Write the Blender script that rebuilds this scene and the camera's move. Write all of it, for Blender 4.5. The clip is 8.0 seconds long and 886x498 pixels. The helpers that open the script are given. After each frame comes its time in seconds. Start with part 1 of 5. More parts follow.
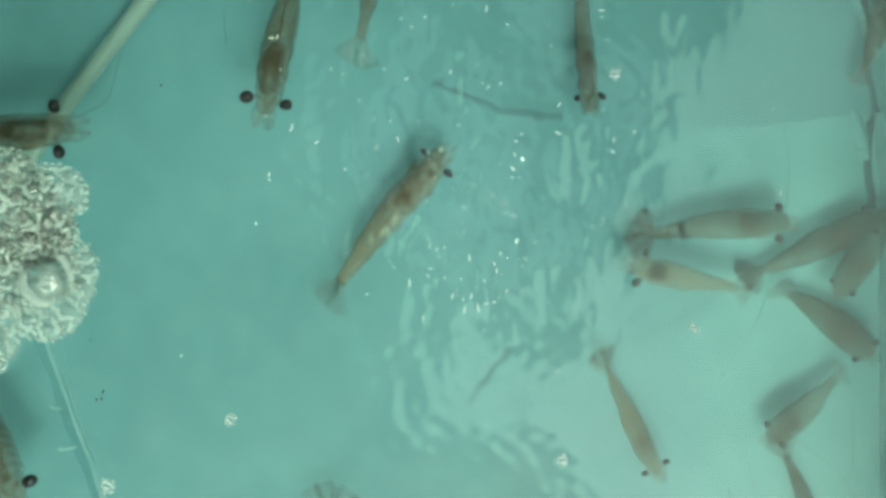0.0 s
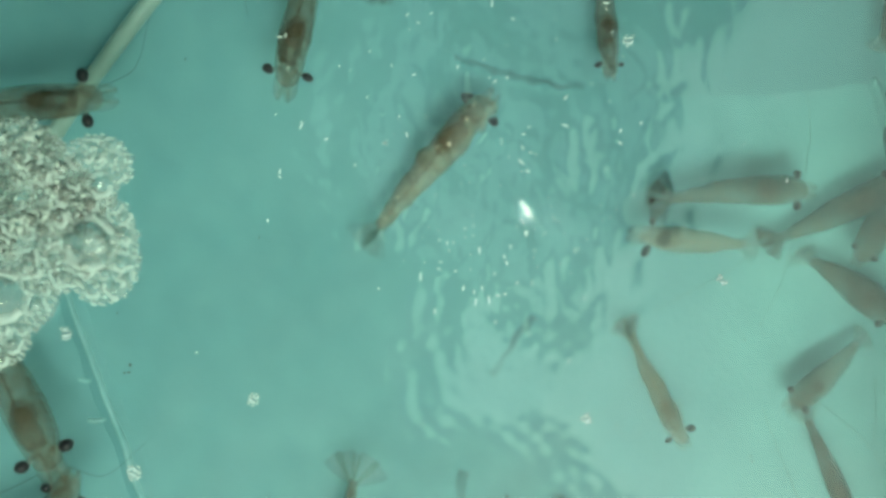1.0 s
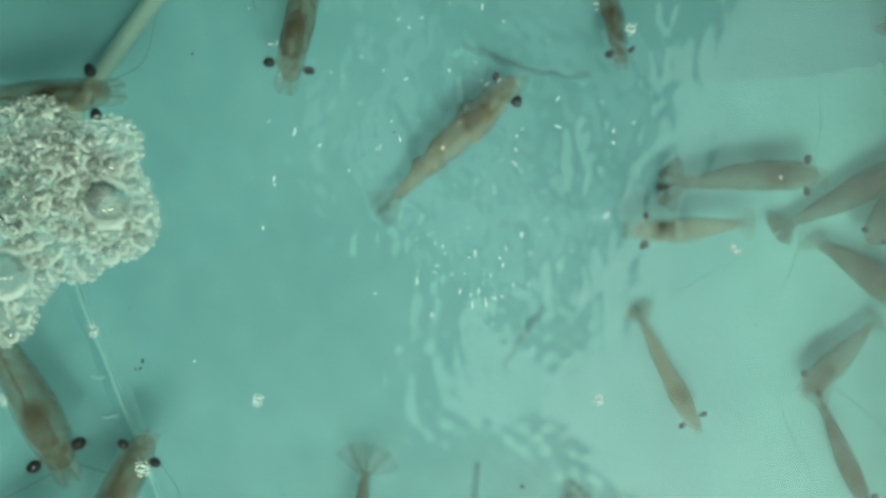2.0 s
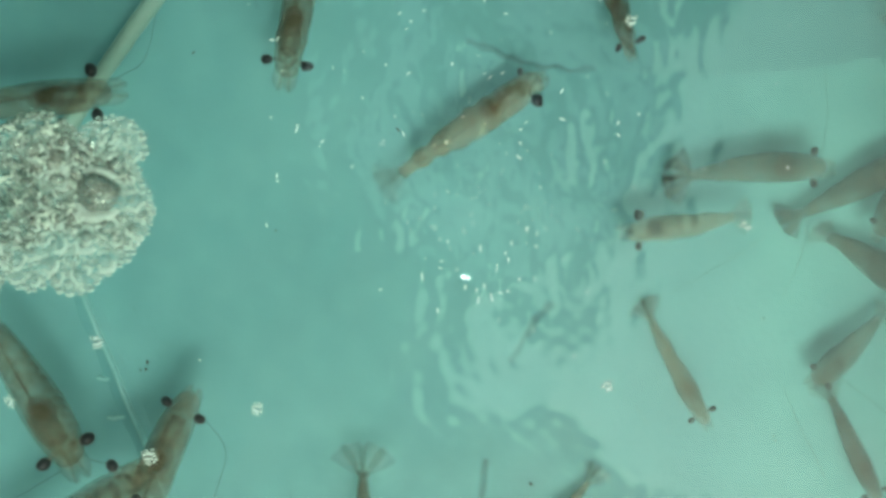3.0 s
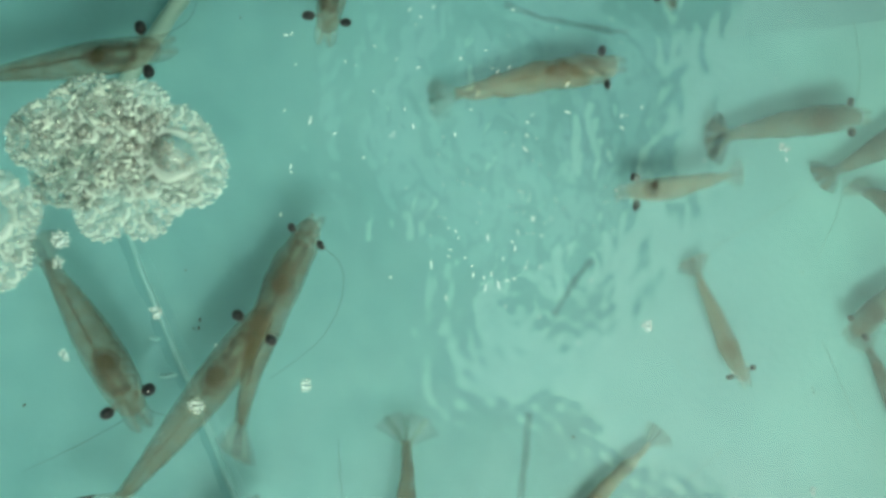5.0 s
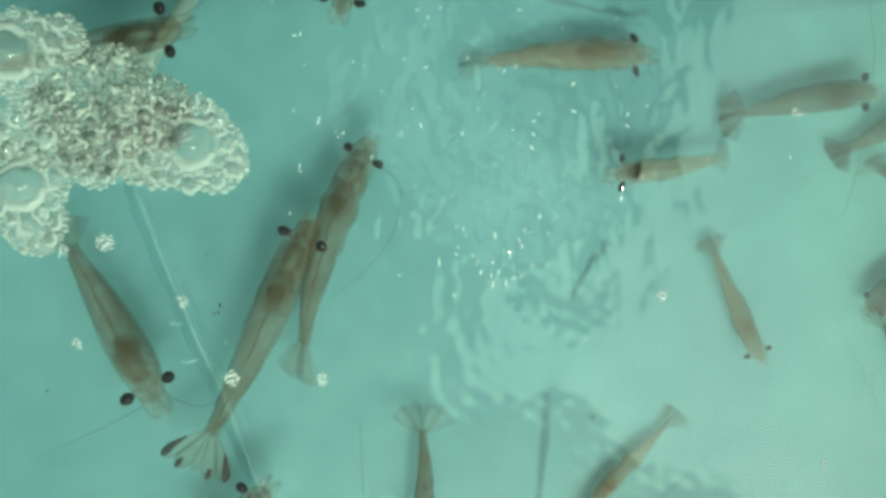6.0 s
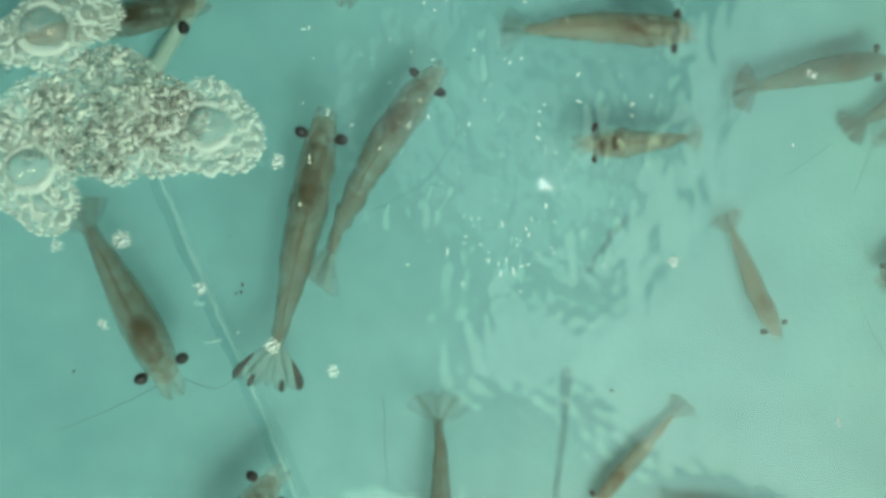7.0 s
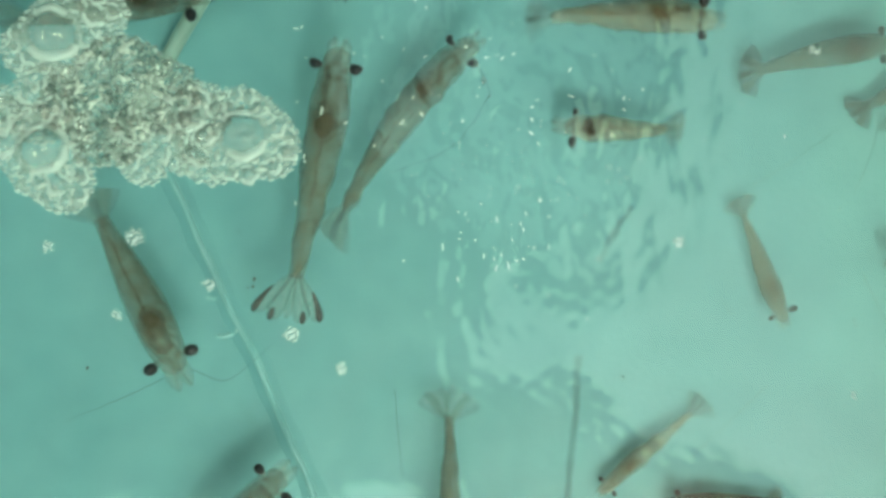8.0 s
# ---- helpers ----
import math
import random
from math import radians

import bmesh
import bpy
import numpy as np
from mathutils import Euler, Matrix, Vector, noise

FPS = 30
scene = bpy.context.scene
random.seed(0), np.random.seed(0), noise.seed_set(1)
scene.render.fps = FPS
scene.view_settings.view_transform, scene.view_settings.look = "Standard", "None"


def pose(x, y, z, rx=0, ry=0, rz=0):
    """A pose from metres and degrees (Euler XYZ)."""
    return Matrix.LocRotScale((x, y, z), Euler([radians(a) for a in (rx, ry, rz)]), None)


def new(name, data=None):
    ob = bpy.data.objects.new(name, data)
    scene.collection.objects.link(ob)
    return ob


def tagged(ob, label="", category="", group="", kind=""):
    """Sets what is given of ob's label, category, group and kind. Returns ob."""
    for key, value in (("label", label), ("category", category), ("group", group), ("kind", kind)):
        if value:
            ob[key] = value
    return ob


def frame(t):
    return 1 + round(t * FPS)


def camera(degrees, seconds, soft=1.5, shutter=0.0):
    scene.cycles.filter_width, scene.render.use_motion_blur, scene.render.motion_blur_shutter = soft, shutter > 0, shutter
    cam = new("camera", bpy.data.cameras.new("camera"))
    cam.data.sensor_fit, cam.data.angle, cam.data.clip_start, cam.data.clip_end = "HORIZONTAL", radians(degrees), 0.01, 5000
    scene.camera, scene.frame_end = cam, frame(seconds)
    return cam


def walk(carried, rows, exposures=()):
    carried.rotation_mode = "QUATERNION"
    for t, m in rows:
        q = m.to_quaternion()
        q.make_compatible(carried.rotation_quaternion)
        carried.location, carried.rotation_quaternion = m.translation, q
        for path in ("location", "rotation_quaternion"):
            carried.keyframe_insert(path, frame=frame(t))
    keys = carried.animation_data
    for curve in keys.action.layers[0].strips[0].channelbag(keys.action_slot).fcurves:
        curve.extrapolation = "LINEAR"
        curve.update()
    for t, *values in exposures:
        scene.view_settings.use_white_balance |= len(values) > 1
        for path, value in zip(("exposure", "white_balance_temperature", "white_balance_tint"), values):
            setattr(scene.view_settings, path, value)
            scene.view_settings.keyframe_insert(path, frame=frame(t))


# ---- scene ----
# ---- camera ----
cam = camera(53.0, 8.0, soft=3.4)
walk(cam, [
    (0, pose(0.00000, -0.00000, 0.48979, 0, 0, -0.002)),
    (0.5, pose(-0.00887, -0.00761, 0.49603, 0, 0, -0.179)),
    (1, pose(-0.01203, -0.01493, 0.49319, 0, 0, -0.578)),
    (1.5, pose(-0.01582, -0.01886, 0.49406, 0, 0, -1.088)),
    (2.2, pose(-0.01747, -0.01948, 0.49286, 0, 0, -1.680)),
    (3, pose(-0.02027, -0.02137, 0.49103, 0, 0, -2.205)),
    (3.5, pose(-0.02685, -0.02889, 0.49097, 0, 0, -2.329)),
    (4, pose(-0.03227, -0.03319, 0.49423, 0, 0, -2.380)),
    (4.5, pose(-0.03851, -0.03736, 0.49883, 0, 0, -2.493)),
    (5.2, pose(-0.04570, -0.04297, 0.50191, 0, 0, -2.906)),
    (6, pose(-0.05331, -0.04983, 0.50471, 0, 0, -3.433)),
    (6.5, pose(-0.05809, -0.05519, 0.50779, 0, 0, -3.663)),
    (7, pose(-0.06422, -0.06068, 0.50995, 0, 0, -4.192)),
    (7.5, pose(-0.06581, -0.06206, 0.51009, 0, 0, -4.709)),
    (8, pose(-0.06965, -0.06511, 0.51225, 0, 0, -5.180)),
], exposures=[(0, -0.13, 6430, 10), (1.5, -0.13, 6450, 10), (3.0, -0.11, 6500, 10), (3.5, -0.05, 6560, 11), (4.0, 0.0, 6600, 11), (6.5, -0.02, 6630, 11), (7.2, -0.02, 6720, 12), (8.0, -0.02, 6610, 11)])

# ---- light: a dim shed with bulbs, and openings in its roof to an overcast sky ----
world = bpy.data.worlds.new("sky")
scene.world = world
world.use_nodes = True
wn = world.node_tree
sky = wn.nodes.new("ShaderNodeTexSky")
sky.sky_type, sky.sun_disc = "NISHITA", False
sky.sun_elevation, sky.sun_rotation = radians(55), radians(150)
wn.links.new(sky.outputs[0], wn.nodes["Background"].inputs[0])
wn.nodes["Background"].inputs[1].default_value = 0.08

ROOF = 2.70          # underside of the roof
# openings in the roof: centre x, y, size x, y, turn in degrees, and the brightness of the sky in them
# (the dim ones are glazed with milky sheets, the last two are unseen, added as fill light)
OPENINGS = [(1.289, 0.069, 1.16, 2.20, -26.7, 1.1), (0.160, -0.392, 0.44, 0.36, -26.7, 0.85), (-0.95, -1.00, 1.50, 0.22, 0, 1.2), (0.16, 0.42, 0.78, 0.70, -26.7, 0.34),
            (0.20, -2.22, 2.40, 0.80, 0, 12.5), (2.20, -1.40, 0.60, 1.70, 0, 11.5)]


def area_lamp(name, cx, cy, sx, sy, turn, z, radiance, colour):
    d = bpy.data.lights.new(name, "AREA")
    d.shape, d.size, d.size_y = "RECTANGLE", sx, sy
    d.energy = radiance * math.pi * sx * sy
    d.color = colour
    ob = new(name, d)
    ob.matrix_basis = pose(cx, cy, z, 0, 0, turn)
    return ob


for o in OPENINGS:
    area_lamp("skylight_and_fill", *o[:5], ROOF + 0.03, o[5], (0.82, 1.0, 0.74) if o[5] > 4 else (0.60, 1.0, 0.69))
bulb = bpy.data.lights.new("bulb_light", "POINT")
bulb.energy, bulb.shadow_soft_size, bulb.color = 119.0, 0.2, (0.88, 1.0, 0.80)
LAMP = (0.40, -1.40, 2.40)
new("bulb_light", bulb).matrix_basis = pose(*LAMP)
SMALL_LAMP = (0.08, 0.03, 2.30)
small_bulb = bpy.data.lights.new("small_bulb_light", "POINT")
small_bulb.energy, small_bulb.shadow_soft_size, small_bulb.color = 0.9, 0.012, (0.9, 1.0, 0.86)
new("small_bulb_light", small_bulb).matrix_basis = pose(*SMALL_LAMP)


# ---- materials ----
def material(name, colour, rough=0.5, metal=0.0, spec=0.5):
    m = bpy.data.materials.new(name)
    m.use_nodes = True
    b = m.node_tree.nodes["Principled BSDF"]
    b.inputs["Base Color"].default_value = (*colour, 1)
    b.inputs["Roughness"].default_value = rough
    b.inputs["Metallic"].default_value = metal
    b.inputs["Specular IOR Level"].default_value = spec
    return m


def grain(m, dark, light, scale, fine=None, bump=0.0, bump_scale=None, stretch=None, where=(0.3, 0.7)):
    """Two scales of colour variation, and fine relief."""
    t = m.node_tree
    b = t.nodes["Principled BSDF"]
    co = t.nodes.new("ShaderNodeTexCoord")
    mp = t.nodes.new("ShaderNodeMapping")
    t.links.new(co.outputs["Object"], mp.inputs[0])
    if stretch:
        mp.inputs["Scale"].default_value = stretch
    n1 = t.nodes.new("ShaderNodeTexNoise")
    n1.inputs["Scale"].default_value, n1.inputs["Detail"].default_value = scale, 4
    n2 = t.nodes.new("ShaderNodeTexNoise")
    n2.inputs["Scale"].default_value, n2.inputs["Detail"].default_value = fine or scale * 9, 3
    mix = t.nodes.new("ShaderNodeMath")
    mix.operation = "MULTIPLY_ADD"
    mix.inputs[1].default_value = 0.35
    half = t.nodes.new("ShaderNodeMath")
    half.operation = "MULTIPLY"
    half.inputs[1].default_value = 0.65
    t.links.new(mp.outputs[0], n1.inputs["Vector"])
    t.links.new(mp.outputs[0], n2.inputs["Vector"])
    t.links.new(n1.outputs[0], half.inputs[0])
    t.links.new(n2.outputs[0], mix.inputs[0])
    t.links.new(half.outputs[0], mix.inputs[2])
    ramp = t.nodes.new("ShaderNodeValToRGB")
    ramp.color_ramp.elements[0].position, ramp.color_ramp.elements[1].position = where
    ramp.color_ramp.elements[0].color = (*dark, 1)
    ramp.color_ramp.elements[1].color = (*light, 1)
    t.links.new(mix.outputs[0], ramp.inputs[0])
    t.links.new(ramp.outputs[0], b.inputs["Base Color"])
    if bump:
        bp = t.nodes.new("ShaderNodeBump")
        bp.inputs["Strength"].default_value, bp.inputs["Distance"].default_value = bump, 0.001
        n3 = t.nodes.new("ShaderNodeTexNoise")
        n3.inputs["Scale"].default_value = bump_scale or scale * 20
        t.links.new(mp.outputs[0], n3.inputs["Vector"])
        t.links.new(n3.outputs[0], bp.inputs["Height"])
        t.links.new(bp.outputs[0], b.inputs["Normal"])
    return m


def see_through(m, clear, tint=(1, 1, 1), cloud=0.0, cloud_scale=110, milky=0.0):
    """Lets a share of the light straight through; cloud: how unevenly, in soft blotches; milky: the share that passes scattered."""
    t = m.node_tree
    out = t.nodes["Material Output"]
    tr = t.nodes.new("ShaderNodeBsdfTransparent")
    tr.inputs[0].default_value = (*tint, 1)
    mx = t.nodes.new("ShaderNodeMixShader")
    mx.inputs[0].default_value = clear
    if cloud:
        co = t.nodes.new("ShaderNodeTexCoord")
        n = t.nodes.new("ShaderNodeTexNoise")
        n.inputs["Scale"].default_value, n.inputs["Detail"].default_value = cloud_scale, 3
        t.links.new(co.outputs["Object"], n.inputs["Vector"])
        mr = t.nodes.new("ShaderNodeMapRange")
        for k, v in (("From Min", 0.34), ("From Max", 0.66), ("To Min", clear - cloud), ("To Max", min(0.97, clear + cloud))):
            mr.inputs[k].default_value = v
        t.links.new(n.outputs[0], mr.inputs["Value"])
        t.links.new(mr.outputs[0], mx.inputs[0])
    body = t.nodes["Principled BSDF"].outputs[0]
    if milky:
        soft = t.nodes.new("ShaderNodeBsdfTranslucent")
        soft.inputs[0].default_value = t.nodes["Principled BSDF"].inputs["Base Color"].default_value
        both = t.nodes.new("ShaderNodeMixShader")
        both.inputs[0].default_value = milky
        t.links.new(body, both.inputs[1])
        t.links.new(soft.outputs[0], both.inputs[2])
        body = both.outputs[0]
    t.links.new(body, mx.inputs[1])
    t.links.new(tr.outputs[0], mx.inputs[2])
    t.links.new(mx.outputs[0], out.inputs["Surface"])
    return m


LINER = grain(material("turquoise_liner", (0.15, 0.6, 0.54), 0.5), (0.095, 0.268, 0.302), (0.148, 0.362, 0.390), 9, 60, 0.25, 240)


def lighten_side(m, x0, x1, gain):
    """Brighter base colour towards one side, imitating stronger light there, with an uneven border."""
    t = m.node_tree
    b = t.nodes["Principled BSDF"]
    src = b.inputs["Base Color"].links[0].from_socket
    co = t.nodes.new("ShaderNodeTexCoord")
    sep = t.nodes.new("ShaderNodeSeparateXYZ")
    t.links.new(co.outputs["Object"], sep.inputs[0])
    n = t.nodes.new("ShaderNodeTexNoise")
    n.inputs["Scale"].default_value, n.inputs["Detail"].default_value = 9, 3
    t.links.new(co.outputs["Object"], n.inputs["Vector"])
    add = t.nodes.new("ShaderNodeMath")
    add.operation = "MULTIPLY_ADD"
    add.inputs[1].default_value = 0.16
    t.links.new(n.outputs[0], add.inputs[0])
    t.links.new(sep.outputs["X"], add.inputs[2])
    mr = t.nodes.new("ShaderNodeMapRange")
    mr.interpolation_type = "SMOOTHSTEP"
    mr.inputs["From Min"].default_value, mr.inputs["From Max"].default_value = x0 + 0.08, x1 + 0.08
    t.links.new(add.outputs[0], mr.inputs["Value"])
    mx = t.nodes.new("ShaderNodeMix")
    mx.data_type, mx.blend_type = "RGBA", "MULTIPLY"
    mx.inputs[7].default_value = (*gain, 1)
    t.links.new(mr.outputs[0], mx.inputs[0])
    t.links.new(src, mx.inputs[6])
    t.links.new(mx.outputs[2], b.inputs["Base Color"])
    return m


# the east side's extra brightness is put into the liner colour
lighten_side(LINER, 0.08, 0.23, (1.32, 1.32, 1.20))
FLAP = grain(material("overlapping_liner", (0.15, 0.6, 0.54), 0.5), (0.100, 0.272, 0.302), (0.133, 0.328, 0.356), 5, 60, 0.25, 240)
CREASE = grain(material("pale_crease_liner", (0.3, 0.55, 0.5), 0.45), (0.175, 0.405, 0.435), (0.30, 0.525, 0.555), 40, 300, 0.2, 400)
HOSE = see_through(grain(material("milky_hose", (0.5, 0.68, 0.62), 0.5), (0.30, 0.46, 0.42), (0.38, 0.54, 0.49), 30, 200), 0.48)
WOOD = grain(material("dark_roof_boards", (0.08, 0.06, 0.05), 0.8), (0.05, 0.04, 0.035), (0.10, 0.08, 0.065), 3, 40, stretch=(1, 8, 1))
BLOCK = grain(material("plastered_wall", (0.2, 0.19, 0.17), 0.9), (0.40, 0.40, 0.36), (0.52, 0.52, 0.47), 2, 30)
GROUND = grain(material("concrete_ground", (0.22, 0.21, 0.2), 0.9), (0.15, 0.145, 0.135), (0.26, 0.25, 0.23), 2, 30)
RIM = grain(material("tank_rim", (0.14, 0.45, 0.42), 0.45), (0.09, 0.27, 0.26), (0.12, 0.33, 0.31), 8, 60)
METAL = material("dull_metal", (0.5, 0.5, 0.48), 0.4, 1.0)

SHELL = see_through(grain(material("shrimp_shell", (0.3, 0.24, 0.15), 0.6, 0, 0.2), (0.108, 0.096, 0.053), (0.232, 0.202, 0.118), 110, 700, 0.15, 900, where=(0.35, 0.64)), 0.775, cloud=0.05)
SHELL_PALE = see_through(grain(material("pale_shrimp_shell", (0.36, 0.3, 0.2), 0.6, 0, 0.2), (0.068, 0.054, 0.029), (0.185, 0.146, 0.078), 160, 900, 0.15, 900, where=(0.36, 0.62)), 0.71, cloud=0.13, cloud_scale=85)
CLEAR = see_through(grain(material("clear_shell", (0.42, 0.38, 0.27), 0.3), (0.20, 0.17, 0.10), (0.36, 0.31, 0.20), 200, 900), 0.88)
SHELL_TAN = see_through(grain(material("amber_shrimp_shell", (0.38, 0.28, 0.15), 0.6, 0, 0.2), (0.235, 0.175, 0.083), (0.40, 0.31, 0.165), 130, 800, 0.15, 900, where=(0.36, 0.62)), 0.80, cloud=0.03)
ORGAN = see_through(grain(material("brown_organ", (0.13, 0.075, 0.035), 0.6), (0.028, 0.025, 0.015), (0.066, 0.055, 0.034), 400, 1200, where=(0.38, 0.6)), 0.30)
GUT = see_through(material("gut_line", (0.06, 0.046, 0.027), 0.6), 0.72)
MUSCLE = see_through(grain(material("dense_flesh", (0.26, 0.2, 0.12), 0.7, 0, 0.1), (0.096, 0.080, 0.042), (0.245, 0.202, 0.118), 170, 520, where=(0.38, 0.62)), 0.81, cloud=0.13, cloud_scale=85)
MUSCLE_TAN = see_through(grain(material("amber_flesh", (0.33, 0.25, 0.13), 0.7, 0, 0.1), (0.185, 0.135, 0.062), (0.36, 0.27, 0.140), 170, 520, where=(0.38, 0.62)), 0.82, cloud=0.06, cloud_scale=60)
STREAK = see_through(grain(material("brown_streak", (0.08, 0.06, 0.03), 0.7, 0, 0.1), (0.032, 0.027, 0.016), (0.088, 0.072, 0.043), 300, 900), 0.80)
FAN = see_through(grain(material("tail_fan", (0.2, 0.16, 0.1), 0.5, 0, 0.2), (0.16, 0.135, 0.080), (0.32, 0.265, 0.165), 200, 900), 0.87)
FAINT_FAN = see_through(grain(material("clear_tail_fan", (0.2, 0.16, 0.1), 0.5, 0, 0.2), (0.15, 0.13, 0.080), (0.30, 0.255, 0.165), 200, 900), 0.915)
WISP_FAN = see_through(grain(material("glassy_tail_fan", (0.25, 0.2, 0.12), 0.5, 0, 0.2), (0.20, 0.17, 0.10), (0.36, 0.31, 0.19), 200, 900), 0.955)
DARK_FAN = see_through(grain(material("brown_tail_fan", (0.12, 0.1, 0.07), 0.5, 0, 0.2), (0.070, 0.062, 0.045), (0.16, 0.135, 0.095), 200, 900), 0.80, cloud=0.06)
TIP = see_through(grain(material("dark_tail_tip", (0.07, 0.06, 0.07), 0.5), (0.035, 0.035, 0.040), (0.09, 0.085, 0.09), 300, 900), 0.35)
EYE = material("black_eye", (0.012, 0.013, 0.018), 0.3)
HAIR = see_through(material("antenna", (0.06, 0.08, 0.06), 0.5), 0.74)
SPECK = material("dark_speck", (0.05, 0.06, 0.05), 0.8)
FROTH = see_through(grain(material("white_froth", (0.8, 0.82, 0.76), 0.25), (0.66, 0.81, 0.79), (0.84, 0.96, 0.95), 260, 900), 0.27, cloud=0.14, cloud_scale=260, milky=0.3)
# white of the loose floating bubbles and of the modelled glints
BEAD = grain(material("white_bubble_and_glint", (0.8, 0.9, 0.9), 0.15), (0.74, 0.86, 0.88), (0.84, 0.93, 0.94), 300, 1200)
# dark blotches in the grey froth colours stand in for shaded gaps between bubbles
GREY_FROTH = see_through(grain(material("grey_froth", (0.5, 0.54, 0.48), 0.3), (0.11, 0.17, 0.16), (0.76, 0.88, 0.82), 200, 900, where=(0.42, 0.57)), 0.26, cloud=0.12, cloud_scale=240)
VEIL = see_through(grain(material("thin_froth", (0.7, 0.78, 0.72), 0.3), (0.48, 0.62, 0.59), (0.74, 0.88, 0.85), 260, 900), 0.72, cloud=0.16, cloud_scale=300, milky=0.35)
GREY_VEIL = see_through(grain(material("thin_grey_froth", (0.3, 0.34, 0.3), 0.3), (0.14, 0.22, 0.20), (0.58, 0.70, 0.65), 260, 900, where=(0.45, 0.60)), 0.58, cloud=0.20, cloud_scale=240)
# two dark liner colours that carry the shade of folds, creases and seam
FOLD_SHADE = grain(material("shaded_liner_fold", (0.05, 0.16, 0.16), 0.7), (0.018, 0.065, 0.075), (0.050, 0.150, 0.165), 40, 200)
CREASE_SHADE = see_through(grain(material("shaded_liner_seam", (0.05, 0.16, 0.16), 0.7), (0.055, 0.165, 0.180), (0.09, 0.25, 0.27), 40, 200), 0.70, cloud=0.08, cloud_scale=60)


def film_material():
    """Soap-thin bubble film: clear, with gloss that grows at a glancing angle."""
    m = bpy.data.materials.new("bubble_film")
    m.use_nodes = True
    t = m.node_tree
    t.nodes.remove(t.nodes["Principled BSDF"])
    tr = t.nodes.new("ShaderNodeBsdfTransparent")
    gl = t.nodes.new("ShaderNodeBsdfGlossy")
    gl.inputs["Roughness"].default_value = 0.06
    fr = t.nodes.new("ShaderNodeFresnel")
    fr.inputs[0].default_value = 1.9
    mx = t.nodes.new("ShaderNodeMixShader")
    t.links.new(fr.outputs[0], mx.inputs[0])
    t.links.new(tr.outputs[0], mx.inputs[1])
    t.links.new(gl.outputs[0], mx.inputs[2])
    di = t.nodes.new("ShaderNodeBsdfDiffuse")
    di.inputs[0].default_value = (0.8, 0.83, 0.77, 1)
    m2 = t.nodes.new("ShaderNodeMixShader")
    m2.inputs[0].default_value = 0.16
    t.links.new(mx.outputs[0], m2.inputs[1])
    t.links.new(di.outputs[0], m2.inputs[2])
    t.links.new(m2.outputs[0], t.nodes["Material Output"].inputs["Surface"])
    return m


FILM = film_material()


def water_material():
    m = material("clear_water", (0.96, 1.0, 0.99), 0.0)
    b = m.node_tree.nodes["Principled BSDF"]
    b.inputs["IOR"].default_value = 1.333
    b.inputs["Transmission Weight"].default_value = 1.0
    # capillary ripples: a fine skin of gloss, strongest over the aerated middle
    b.inputs["Coat Weight"].default_value, b.inputs["Coat IOR"].default_value, b.inputs["Coat Roughness"].default_value = 1.0, 1.85, 0.09
    t = m.node_tree
    co = t.nodes.new("ShaderNodeTexCoord")

    def ripple(scale, stretch, detail):
        mp = t.nodes.new("ShaderNodeMapping")
        mp.inputs["Scale"].default_value = stretch
        n = t.nodes.new("ShaderNodeTexNoise")
        n.inputs["Scale"].default_value, n.inputs["Detail"].default_value, n.inputs["Distortion"].default_value = scale, detail, 0.4
        t.links.new(co.outputs["Object"], mp.inputs[0])
        t.links.new(mp.outputs[0], n.inputs["Vector"])
        return n.outputs[0]

    def math_node(op, a, b2):
        q = t.nodes.new("ShaderNodeMath")
        q.operation = op
        for k, v in enumerate((a, b2)):
            if isinstance(v, (int, float)):
                q.inputs[k].default_value = v
            else:
                t.links.new(v, q.inputs[k])
        return q.outputs[0]

    sub = t.nodes.new("ShaderNodeVectorMath")
    sub.operation = "SUBTRACT"
    sub.inputs[1].default_value = (0.012, 0.052, 0)
    t.links.new(co.outputs["Object"], sub.inputs[0])
    ln = t.nodes.new("ShaderNodeVectorMath")
    ln.operation = "LENGTH"
    t.links.new(sub.outputs[0], ln.inputs[0])
    mr = t.nodes.new("ShaderNodeMapRange")
    mr.interpolation_type = "SMOOTHSTEP"
    for k, v in (("From Min", 0.03), ("From Max", 0.115), ("To Min", 1.0), ("To Max", 0.05)):
        mr.inputs[k].default_value = v
    t.links.new(ln.outputs["Value"], mr.inputs["Value"])
    h = math_node("ADD", math_node("MULTIPLY", ripple(15, (2.8, 0.7, 1), 0.5), 0.55), math_node("ADD", math_node("MULTIPLY", ripple(15, (8.0, 1.5, 1), 0.5), 0.20), math_node("MULTIPLY", ripple(110, (1.5, 1, 1), 0), 0.25)))
    gusts = math_node("MULTIPLY", ripple(22, (1.2, 1, 1), 1), 1.9)
    h = math_node("MULTIPLY", h, math_node("POWER", gusts, 2.0))
    h = math_node("MULTIPLY", math_node("SUBTRACT", h, 0.5), mr.outputs[0])
    bp = t.nodes.new("ShaderNodeBump")
    bp.inputs["Strength"].default_value, bp.inputs["Distance"].default_value = 1.0, 0.0027
    t.links.new(h, bp.inputs["Height"])
    t.links.new(bp.outputs[0], b.inputs["Coat Normal"])
    return m


WATERMAT = water_material()


# ---- mesh helpers ----
def mesh_of(name, verts, faces, mats, smooth=True, slots=None):
    me = bpy.data.meshes.new(name)
    me.from_pydata(verts, [], faces)
    for m in (mats if isinstance(mats, (list, tuple)) else [mats]):
        me.materials.append(m)
    if smooth:
        me.polygons.foreach_set("use_smooth", [True] * len(me.polygons))
    if slots is not None:
        me.polygons.foreach_set("material_index", slots)
    me.update()
    return me


